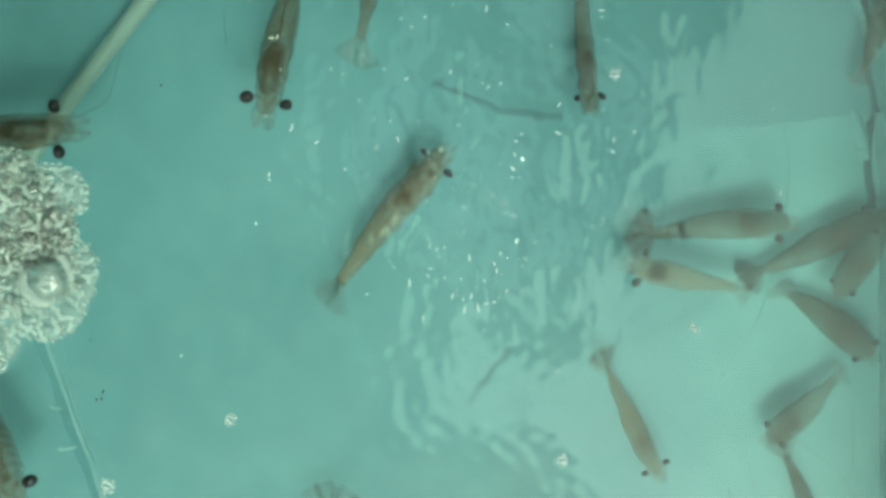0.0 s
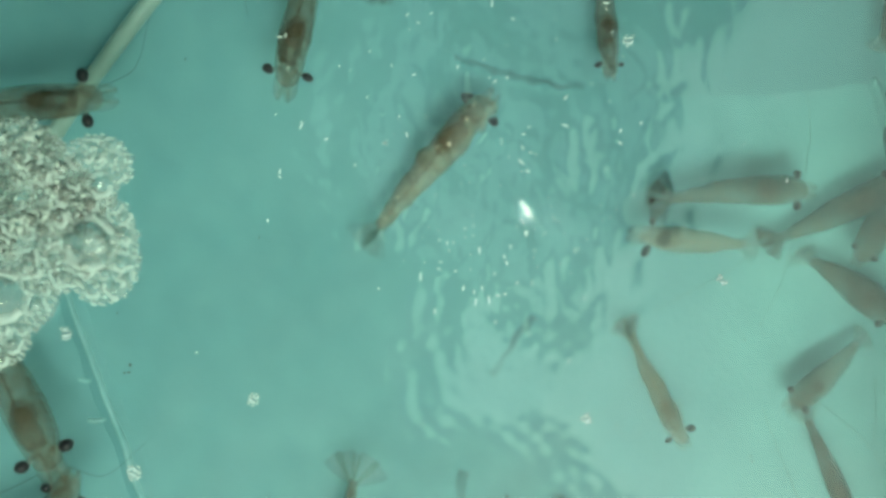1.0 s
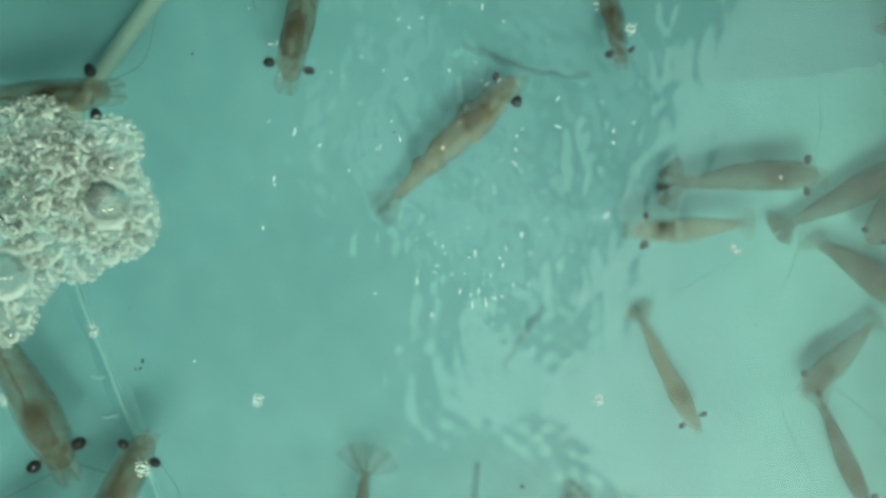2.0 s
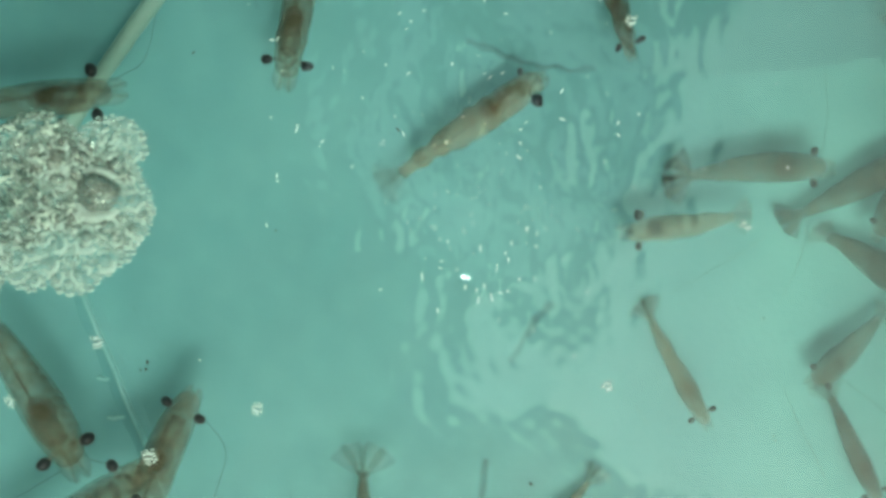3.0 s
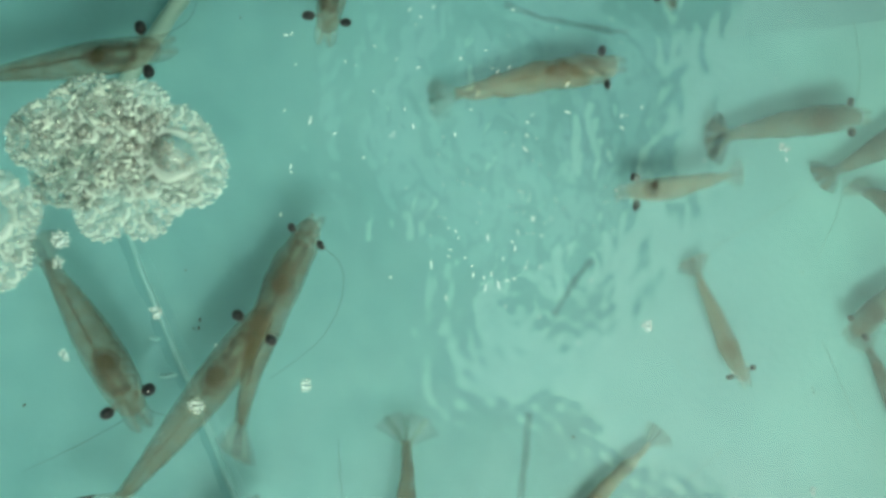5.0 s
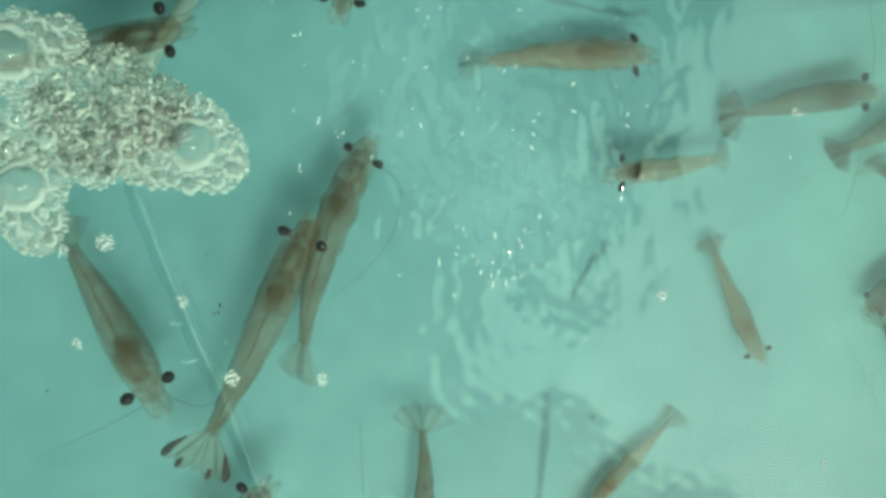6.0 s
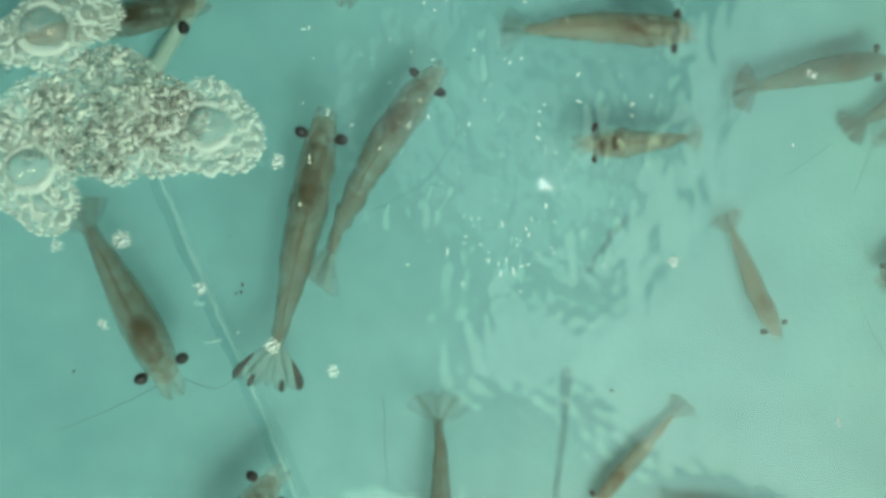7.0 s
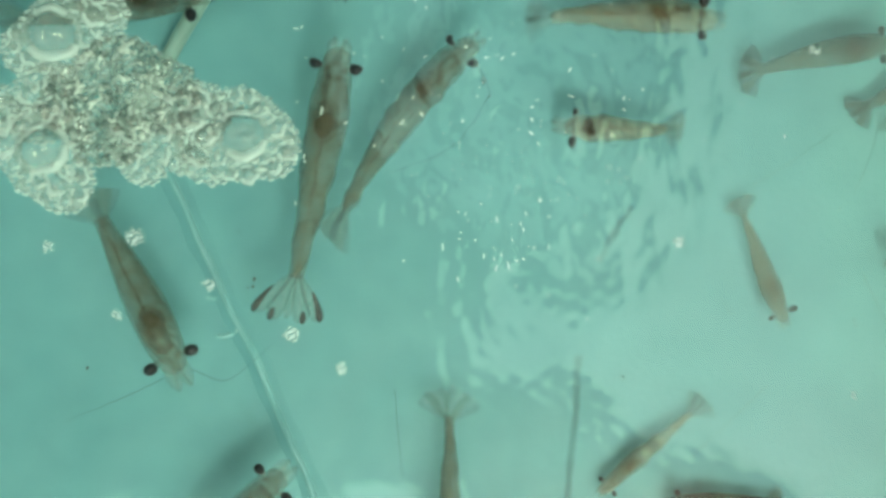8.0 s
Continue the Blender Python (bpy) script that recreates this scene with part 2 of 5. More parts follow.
def part(name, me, parent, label=""):
    ob = new(name, me)
    ob.parent = parent
    if label:
        ob["label"] = label
    return ob


def box(x0, x1, y0, y1, z0, z1):
    v = [(x, y, z) for z in (z0, z1) for y in (y0, y1) for x in (x0, x1)]
    f = [(0, 2, 3, 1), (4, 5, 7, 6), (0, 1, 5, 4), (2, 6, 7, 3), (0, 4, 6, 2), (1, 3, 7, 5)]
    return v, f


def boxes(name, list_of, mat):
    vs, fs = [], []
    for b in list_of:
        v, f = box(*b)
        fs += [tuple(i + len(vs) for i in q) for q in f]
        vs += v
    return new(name, mesh_of(name, vs, fs, mat, False))


def loft(rings, cap=True):
    """Verts and faces over rings of equal count."""
    n = len(rings[0])
    v = [p for r in rings for p in r]
    f = []
    for i in range(len(rings) - 1):
        for j in range(n):
            a, b = i * n + j, i * n + (j + 1) % n
            f.append((a, b, b + n, a + n))
    if cap:
        f.append(tuple(range(n - 1, -1, -1)))
        f.append(tuple(range((len(rings) - 1) * n, len(rings) * n)))
    return v, f


def tube(path, radii, n=6):
    rings = []
    for i, p in enumerate(path):
        a = Vector(path[max(0, i - 1)])
        b = Vector(path[min(len(path) - 1, i + 1)])
        d = (b - a).normalized()
        s = d.cross(Vector((0, 0, 1)))
        if s.length < 1e-6:
            s = Vector((0, 1, 0))
        s.normalize()
        u = s.cross(d)
        r = radii[i] if isinstance(radii, (list, tuple)) else radii
        rings.append([tuple(Vector(p) + s * (r * math.cos(k * 2 * math.pi / n)) + u * (r * math.sin(k * 2 * math.pi / n))) for k in range(n)])
    return loft(rings)


def ball(c, r, seg=12, rows=8):
    rings = []
    for i in range(1, rows):
        a = math.pi * i / rows
        rings.append([(c[0] + r[0] * math.sin(a) * math.cos(2 * math.pi * j / seg), c[1] + r[1] * math.sin(a) * math.sin(2 * math.pi * j / seg), c[2] - r[2] * math.cos(a)) for j in range(seg)])
    return loft(rings)


# ---- the shed round the tank ----
def shed():
    x0, x1, y0, y1 = -2.6, 2.6, -2.6, 2.6
    t = 0.12
    g = boxes("ground", [(-60, 60, -60, 60, -0.62, -0.52)], GROUND)
    tagged(g, "grey concrete ground under the tank", "ground", kind="structure")
    for nm, b in (("wall_north", (x0, x1, y1, y1 + t, -0.52, ROOF + 0.1)), ("wall_south", (x0, x1, y0 - t, y0, -0.52, ROOF + 0.1)),
                  ("wall_east", (x1, x1 + t, y0 - t, y1 + t, -0.52, ROOF + 0.1)), ("wall_west", (x0 - t, x0, y0 - t, y1 + t, -0.52, ROOF + 0.1))):
        tagged(boxes(nm, [b], BLOCK), "grey plastered shed wall", "wall", kind="structure")
    def open_at(x, y):
        for cx, cy, sx, sy, turn, _ in OPENINGS:
            c, q = math.cos(radians(turn)), math.sin(radians(turn))
            u, v = (x - cx) * c + (y - cy) * q, -(x - cx) * q + (y - cy) * c
            if abs(u) < sx / 2 and abs(v) < sy / 2:
                return True
        return False

    n = 208
    st = (x1 - x0) / n
    verts = [(x0 + i * st, y0 + j * st, ROOF) for j in range(n + 1) for i in range(n + 1)]
    faces = [(j * (n + 1) + i, (j + 1) * (n + 1) + i, (j + 1) * (n + 1) + i + 1, j * (n + 1) + i + 1) for j in range(n) for i in range(n)
             if not open_at(x0 + (i + 0.5) * st, y0 + (j + 0.5) * st)]
    roof = new("ceiling", mesh_of("ceiling", verts, faces, WOOD, False))
    sol = roof.modifiers.new("thickness", "SOLIDIFY")
    sol.thickness, sol.offset = 0.02, 1
    tagged(roof, "dark boarded roof with skylight openings", "ceiling", kind="structure")
    for place, size in ((LAMP, 1.0), (SMALL_LAMP, 0.3)):
        lamp = new("pendant_lamp")
        lamp.matrix_basis = pose(*place)
        v, f = tube([(0, 0, 0.16 * size), (0, 0, 0.2), (0, 0, ROOF - place[2])], 0.004)
        part("cord", mesh_of("cord", v, f, SPECK), lamp)
        v, f = tube([(0, 0, 0.11 * size), (0, 0, 0.15 * size), (0, 0, 0.18 * size)], [0.03 * size, 0.03 * size, 0.015 * size], 10)
        part("socket", mesh_of("socket", v, f, METAL), lamp)
        tagged(lamp, "bare pendant bulb hanging from the roof", "lamp", "bulbs over the tank")



shed()

# ---- the tank ----
TX0, TX1, TY0, TY1, RIMZ = -0.46, 0.2235, -0.42, 0.36, 0.27


def sines(x, y, lam, n, seed, amp=1.0):
    """Smooth random field, as a sum of sines of about one wavelength."""
    r = np.random.RandomState(seed)
    s = np.zeros_like(x)
    for _ in range(n):
        a, l, p = r.uniform(0, 2 * math.pi), lam * r.uniform(0.7, 1.4), r.uniform(0, 6.28)
        s = s + np.sin((x * math.cos(a) + y * math.sin(a)) * 2 * math.pi / l + p)
    return s * amp / math.sqrt(n / 2)


def sheet(name, x0, x1, y0, y1, step, height, mat):
    nx, ny = int((x1 - x0) / step) + 1, int((y1 - y0) / step) + 1
    X, Y = np.meshgrid(np.linspace(x0, x1, nx), np.linspace(y0, y1, ny))
    Z = height(X, Y)
    v = np.stack([X, Y, Z], -1).reshape(-1, 3)
    i = np.arange(nx * ny).reshape(ny, nx)
    f = np.stack([i[:-1, :-1], i[:-1, 1:], i[1:, 1:], i[1:, :-1]], -1).reshape(-1, 4)
    return new(name, mesh_of(name, v.tolist(), f.tolist(), mat))


def floor_height(x, y):
    return sines(x, y, 0.22, 6, 3, 0.0007) + sines(x, y, 0.05, 8, 9, 0.00018)


def ridge(name, pts, width, height, mat, parent, label=""):
    """A rounded fold along a line on the liner."""
    path = []
    for a, b in zip(pts[:-1], pts[1:]):
        for k in range(12):
            u = k / 12
            path.append(((1 - u) * a[0] + u * b[0], (1 - u) * a[1] + u * b[1]))
    path.append(pts[-1])
    rings = []
    for i, p in enumerate(path):
        a, b = path[max(0, i - 1)], path[min(len(path) - 1, i + 1)]
        d = Vector((b[0] - a[0], b[1] - a[1])).normalized()
        s = Vector((d.y, -d.x))
        w = width * (1 + 0.22 * noise.noise((i * 0.31, width * 900, 1)))
        h = height * (1 + 0.3 * noise.noise((i * 0.27, width * 700, 5)))
        off = 0.0007 * noise.noise((i * 0.2, width * 500, 9))
        q = []
        for k in range(9):
            c = -1 + k / 4
            x, y = p[0] + s.x * (c * w + off), p[1] + s.y * (c * w + off)
            q.append((x, y, float(floor_height(np.array(x), np.array(y))) - 0.0001 + h * (0.5 + 0.5 * math.cos(c * math.pi)) - (0.0004 if abs(c) == 1 else 0)))
        rings.append(q)
    v = [p for r in rings for p in r]
    f = [(i * 9 + j, i * 9 + j + 1, (i + 1) * 9 + j + 1, (i + 1) * 9 + j) for i in range(len(rings) - 1) for j in range(8)]
    return part(name, mesh_of(name, v, f, mat), parent, label)


def tank():
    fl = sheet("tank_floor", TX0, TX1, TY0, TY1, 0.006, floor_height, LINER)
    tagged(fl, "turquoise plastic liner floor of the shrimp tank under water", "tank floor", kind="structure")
    return fl


def tank_walls():
    def wavy(nm, along, fixed, sign):
        """A liner wall with folds, standing on the floor."""
        a0, a1 = along
        n, m = int((a1 - a0) / 0.004), 24
        v = []
        for j in range(m + 1):
            z = -0.004 + (RIMZ + 0.004) * j / m
            for i in range(n + 1):
                a = a0 + (a1 - a0) * i / n
                w = 0.0035 * noise.noise((a * 22, z * 9, fixed * 5)) + 0.0016 * noise.noise((a * 75, z * 30, 3 + fixed))
                w = w * min(1, z / 0.03 + 0.25) + sign * 0.03 * z
                v.append((fixed + w, a, z) if nm in ("east", "west") else (a, fixed + w, z))
        f = [(j * (n + 1) + i, j * (n + 1) + i + 1, (j + 1) * (n + 1) + i + 1, (j + 1) * (n + 1) + i) for j in range(m) for i in range(n)]
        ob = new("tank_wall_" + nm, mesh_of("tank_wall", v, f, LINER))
        s = ob.modifiers.new("thickness", "SOLIDIFY")
        s.thickness, s.offset = 0.004, 0
        tagged(ob, "creased turquoise liner wall of the tank", "tank wall", kind="structure")
    wavy("east", (TY0, TY1), TX1, 1)
    wavy("west", (TY0, TY1), TX0, -1)
    wavy("north", (TX0, TX1), TY1, 1)
    wavy("south", (TX0, TX1), TY0, -1)
    r = boxes("tank_rim", [(TX0 - 0.06, TX0 - 0.012, TY0 - 0.06, TY1 + 0.06, -0.52, RIMZ + 0.015), (TX1 + 0.014, TX1 + 0.06, TY0 - 0.06, TY1 + 0.06, -0.52, RIMZ + 0.015),
                           (TX0 - 0.012, TX1 + 0.014, TY1 + 0.014, TY1 + 0.06, -0.52, RIMZ + 0.015), (TX0 - 0.012, TX1 + 0.014, TY0 - 0.06, TY0 - 0.014, -0.52, RIMZ + 0.015),
                           (TX0 - 0.06, TX1 + 0.06, TY0 - 0.06, TY1 + 0.06, -0.52, -0.05)], RIM)
    tagged(r, "turquoise tank body round the liner", "tank", kind="structure")


FLOOR = tank()
tank_walls()
ridge('fold', [(-0.2168, 0.0116), (-0.2065, -0.0219), (-0.1874, -0.0771), (-0.1727, -0.1155), (-0.1500, -0.1857), (-0.1345, -0.2340)], 0.0075, 0.0020, LINER, FLOOR, 'long rounded fold in the liner')
ridge('crease', [(-0.2168, 0.0116), (-0.2065, -0.0219), (-0.1874, -0.0771), (-0.1727, -0.1155), (-0.1500, -0.1857), (-0.1345, -0.2340)], 0.0026, 0.0042, CREASE, FLOOR, 'pale raised crease in the liner')
HOSE_LINE = [(-0.1280, 0.1498), (-0.1473, 0.1244), (-0.1690, 0.0962), (-0.1872, 0.0722), (-0.2095, 0.0397), (-0.2370, 0.0059)]
# floor creases: the ridge colour itself holds their dark shade
ridge('crease', [(-0.0235, -0.2457), (-0.0145, -0.1967), (-0.0085, -0.1617), (-0.0030, -0.1275)], 0.0028, 0.0008, CREASE_SHADE, FLOOR, 'shallow crease in the liner, its shade put into the colour')
ridge('crease', [(0.0125, -0.0790), (0.0160, -0.0734), (0.0257, -0.0592), (0.0340, -0.0510)], 0.0026, 0.0006, CREASE_SHADE, FLOOR, 'short crease in the liner, its shade put into the colour')
# creases by the wall, their shaded look painted as a dark colour
ridge('crease', [(0.2077, 0.1290), (0.2110, 0.1078), (0.2096, 0.0936), (0.2139, 0.0710), (0.2161, 0.0639)], 0.0038, 0.0030, FOLD_SHADE, FLOOR, 'dark puckered crease near the wall')
ridge('crease', [(0.2150, 0.0650), (0.2124, 0.0597), (0.2118, 0.0427), (0.2133, 0.0229), (0.2140, 0.0080)], 0.0026, 0.0024, FOLD_SHADE, FLOOR, 'dark crease at the foot of the wall')
ridge('crease', [(0.2034, 0.1270), (0.2068, 0.1163), (0.2100, 0.1066)], 0.0026, 0.0062, CREASE, FLOOR, 'pale puckered fold near the wall')
ridge('crease', [(0.2130, 0.1190), (0.2136, 0.1080), (0.2146, 0.0960)], 0.0022, 0.0056, CREASE, FLOOR, 'pale puckered fold near the wall')
ridge('crease', [(0.2168, 0.0660), (0.2186, 0.0398), (0.2194, -0.0100), (0.2196, -0.0650), (0.2198, -0.1190), (0.2200, -0.1700)], 0.0028, 0.0080, CREASE, FLOOR, 'long pale crease along the foot of the wall')
ridge('crease', [(0.2040, 0.0680), (0.2075, 0.0600), (0.2105, 0.0500), (0.2112, 0.0430)], 0.0040, 0.0030, LINER, FLOOR, 'shallow pucker in the liner')
ridge('wrinkle', [(-0.1968, -0.0797), (-0.1910, -0.0803), (-0.1850, -0.0789)], 0.0013, 0.0010, CREASE, FLOOR, 'short pale wrinkle across the fold')
ridge('wrinkle', [(-0.1924, -0.1005), (-0.1870, -0.0999), (-0.1806, -0.0990)], 0.0013, 0.0010, CREASE, FLOOR, 'short pale wrinkle across the fold')
# the dark line of shade along the overlap, painted on a low ridge
ridge('seam', [(-0.0060, 0.0840), (0.0046, 0.0796), (0.0245, 0.0716), (0.0472, 0.0670), (0.0600, 0.0660)], 0.0025, 0.0016, CREASE_SHADE, FLOOR, 'seam where the liner overlaps, its shade put into the colour')
FLAP_EDGE = [(-0.0267, 0.0955), (-0.0125, 0.0862), (0.0046, 0.0800), (0.0245, 0.0720), (0.0472, 0.0674), (0.0756, 0.0651), (0.1067, 0.0622), (0.1461, 0.0620), (0.1795, 0.0635), (0.2137, 0.0664), (0.2195, 0.0668)]


# ---- water surface: rings from the aerator, strongest in the middle of the tank ----
def water_height(x, y):
    ox, oy = -0.20, 0.01
    r = np.hypot(x - ox, (y - oy) * 0.8) + sines(x, y, 0.09, 6, 21, 0.006)
    zone = np.exp(-(((x - 0.015) / 0.095) ** 2 + ((y - 0.03) / 0.11) ** 2))
    edge = 0.16 + 0.5 * np.exp(-(((x - 0.0) / 0.12) ** 2 + ((y + 0.10) / 0.05) ** 2)) + 0.6 * np.exp(-(((x + 0.16) / 0.10) ** 2 + ((y + 0.15) / 0.05) ** 2))
    gate = 0.5 + 0.5 * np.tanh(1.4 * sines(x, y, 0.045, 8, 33))
    h = np.zeros_like(x)
    for lam, slope, p in ((0.0088, 0.016, 0.3), (0.0126, 0.017, 1.9), (0.0190, 0.013, 4.0), (0.0310, 0.010, 0.7)):
        h = h + slope * lam / (2 * math.pi) * np.cos(2 * math.pi * r / lam + p + 0.8 * sines(x, y, 0.05, 6, int(lam * 1e4)))
    h = h * (zone * (0.35 + gate) + edge * 0.25)
    h = h + sines(x, y, 0.0075, 16, 51, 0.000036) * (zone + 0.25 * edge) + sines(x, y, 0.030, 12, 52, 0.00006) * (zone + edge) + sines(x, y, 0.085, 10, 53, 0.00016)
    return h


water = sheet("water_surface", TX0 + 0.02, TX1 - 0.004, TY0 + 0.02, TY1 - 0.02, 0.0017, water_height, WATERMAT)
water.visible_shadow = False


def surface_glints():
    """Tiny white beads on the ripples over the aerated middle, in place of light glints."""
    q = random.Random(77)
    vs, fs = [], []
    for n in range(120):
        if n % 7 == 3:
            # short beads drawn out along the crests of the rings, like streaks of reflected light
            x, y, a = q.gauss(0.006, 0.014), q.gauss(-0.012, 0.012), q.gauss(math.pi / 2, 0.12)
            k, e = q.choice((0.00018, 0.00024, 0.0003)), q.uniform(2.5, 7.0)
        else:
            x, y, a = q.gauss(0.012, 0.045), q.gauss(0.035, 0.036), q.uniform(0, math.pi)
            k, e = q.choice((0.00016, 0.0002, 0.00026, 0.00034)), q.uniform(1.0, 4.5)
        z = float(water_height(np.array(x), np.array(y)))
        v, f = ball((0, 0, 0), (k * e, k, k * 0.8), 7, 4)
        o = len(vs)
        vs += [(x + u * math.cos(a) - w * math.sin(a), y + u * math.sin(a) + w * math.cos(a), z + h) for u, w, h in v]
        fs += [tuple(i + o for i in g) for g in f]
    ob = part("surface_glints", mesh_of("surface_glints", vs, fs, BEAD), water, "tiny white beads modelled in place of glints on the ripples")
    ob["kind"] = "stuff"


surface_glints()
tagged(water, "clear rippled water surface of the shrimp tank", "water", kind="structure")


# ---- shrimps ----
def shrimp(s, L, bend=0.0, mat=None, antennae=(), fan=0.55, label="", droop=0.10, tips=False, girth=1.0, web=None, gland=(0.235, 1.0)):
    """A shrimp seen from above. s: the distance between its eyes, L: eyes to tail tip; it looks along +x with its eyes at x = 0.
    bend: sideways bow of the body; antennae: curves in units of s; web: material of the tail fan; gland: place and size of the dark gland."""
    mat = mat or SHELL
    web = web or (FAN if tips else FAINT_FAN)
    root = new("shrimp")

    def warp(p):
        u = min(0.0, p[0]) / L
        return (p[0], p[1] + bend * L * u * u, p[2] - droop * L * u * u)

    def add(name, vf, m, parent=root, lab=""):
        v, f = vf
        return part(name, mesh_of(name, [warp(p) for p in v], f, m), parent, lab)

    def section(x, w, h, zc, n=18):
        r = []
        for k in range(n):
            a = 2 * math.pi * k / n
            c, d = math.cos(a), math.sin(a)
            y, z = w * math.copysign(abs(c) ** 0.85, c), h * math.copysign(abs(d) ** 0.9, d)
            if d > 0:
                y *= 1 - 0.18 * d
            r.append((x, y, zc + z))
        return r

    A = -0.36 * L
    stations = [(0.078, 0.07, 0.04), (0.068, 0.20, 0.09), (0.045, 0.29, 0.15), (0.005, 0.35, 0.21), (-0.045, 0.40, 0.27), (-0.10, 0.435, 0.33), (-0.17, 0.455, 0.39), (-0.25, 0.465, 0.43), (-0.345, 0.45, 0.44)]
    carapace = add("carapace", loft([section(x * L, w * s, h * s, 0) for x, w, h in [(x, w * girth, h * girth) for x, w, h in stations]], False), mat)
    # six overlapping abdominal rings
    edges = [0.345, 0.425, 0.505, 0.585, 0.66, 0.735, 0.845]
    wide = [0.448, 0.415, 0.372, 0.322, 0.272, 0.220, 0.168]
    wide = [w * girth for w in wide]
    for k in range(6):
        a, b = edges[k], edges[k + 1] + 0.003
        rings = []
        for q in range(5):
            u = q / 4
            w = (wide[k] * (1 - u) + wide[k + 1] * u) * (1 - 0.02 * (1 - u)) + 0.008 * math.sin(u * math.pi)
            rings.append(section(-(a + (b - a) * u) * L, w * s, w * 0.95 * s, -0.02 * s))
        add("abdomen_segment", loft(rings, False), mat)
    # the flesh under the shell, thinner towards the tail
    core = [(0.02, 0.14, 0.08), (-0.02, 0.21, 0.13), (-0.06, 0.27, 0.18), (-0.12, 0.32, 0.24), (-0.2, 0.34, 0.29), (-0.3, 0.325, 0.30), (-0.38, 0.30, 0.28), (-0.46, 0.28, 0.26), (-0.55, 0.245, 0.23), (-0.63, 0.20, 0.18), (-0.71, 0.165, 0.14), (-0.79, 0.12, 0.09), (-0.835, 0.06, 0.04)]
    rings = []
    for x, w, h in core:
        k = 1 + 0.10 * noise.noise((x * 9, s * 700, L * 90))
        w, h = w * 1.24, h * 1.2
        rings.append([(a, b + 0.03 * s * noise.noise((x * 14, s * 500, 3)), c) for a, b, c in section(x * L, w * s * girth * k, h * s * girth * k, -0.01 * s, 14)])
    add("flesh", loft(rings), MUSCLE_TAN if mat == SHELL_TAN else MUSCLE, root, "dense brown flesh seen through the shell")
    # tail fan
    def blade(angle, length, width, name, m):
        base = Vector((-0.835 * L, 0.16 * s * math.sin(angle), -0.02 * s))
        outline = [(0, 0.28), (0.3, 0.55), (0.6, 0.80), (0.82, 0.92), (0.95, 0.70), (1.0, 0.36)] if tips else [(0.0, 0.30), (0.3, 0.60), (0.6, 0.88), (0.82, 1.04), (0.96, 1.08), (1.0, 0.93)]
        rings = []
        for u, w in outline:
            c = base + Vector((-math.cos(angle), math.sin(angle), 0)) * (u * length)
            side = Vector((math.sin(angle), math.cos(angle), 0)) * (w * width)
            t = 0.035 * s * (1 - 0.6 * u)
            rings.append([tuple(c + side), tuple(c + Vector((0, 0, t))), tuple(c - side), tuple(c - Vector((0, 0, t)))])
        b = add(name, loft(rings), m)
        return b, base
    FL = (0.200 if tips else 0.165) * L
    blade(0, FL * 0.92, 0.13 * s, "telson", web)
    for sg in (-1, 1):
        for an, ln, wd in ((0.48 * fan, 1.0, 0.24 if tips else 0.29 + 0.25 * max(0, fan - 0.55)), (fan, 1.04, 0.23 if tips else 0.27 + 0.25 * max(0, fan - 0.55))):
            u, base = blade(sg * an, FL * ln, wd * s, "uropod", web)
            if not tips:
                continue
            tip = []
            # the dark margin runs along the outer edge of the blade
            for q, w, out in (((0.42, 0.08, 0.55), (0.60, 0.24, 0.50), (0.80, 0.40, 0.38), (0.94, 0.42, 0.20), (1.02, 0.20, 0.05)) if an == fan else ((0.78, 0.15, 0.20), (0.90, 0.34, 0.12), (1.02, 0.20, 0.05))):
                side = Vector((math.sin(sg * an), math.cos(sg * an), 0)) * (wd * s)
                c = base + Vector((-math.cos(sg * an), math.sin(sg * an), 0)) * (q * FL * ln) + side * (out * sg)
                tip.append([tuple(c + side * w), tuple(c + Vector((0, 0, 0.035 * s))), tuple(c - side * w), tuple(c - Vector((0, 0, 0.03 * s)))])
            add("tip", loft(tip), TIP, u, "dark tail blade tip")
    # head: stalked eyes, beak, scales
    for sg in (-1, 1):
        e = add("eye", ball((0.0, sg * 0.5 * s, 0.10 * s), (0.135 * s, 0.165 * s, 0.15 * s)), EYE)
        add("eye_stalk", tube([(-0.10 * s, sg * 0.16 * s, 0.05 * s), (-0.04 * s, sg * 0.32 * s, 0.08 * s), (0, sg * 0.44 * s, 0.10 * s)], [0.07 * s, 0.06 * s, 0.08 * s]), CLEAR, e)
        sc = [(-0.10, 0.15, 0.08), (0.12, 0.15, 0.16), (0.36, 0.145, 0.17), (0.56, 0.14, 0.14), (0.70, 0.12, 0.05)]
        rings = [[(x * s, sg * (y * s) + w * s, 0), (x * s, sg * y * s, 0.03 * s), (x * s, sg * y * s - w * s, 0), (x * s, sg * y * s, -0.03 * s)] for x, y, w in sc]
        add("antennal_scale", loft(rings), CLEAR)
        add("antennule", tube([(0.1 * s, sg * 0.06 * s, 0.03 * s), (0.4 * s, sg * 0.09 * s, 0.02 * s), (0.72 * s, sg * 0.16 * s, 0)], [0.05 * s, 0.035 * s, 0.01 * s]), FAN)
    add("rostrum", tube([(-0.5 * s, 0, 0.36 * s), (0.0, 0, 0.22 * s), (0.4 * s, 0, 0.16 * s)], [0.04 * s, 0.035 * s, 0.008 * s]), FAN)
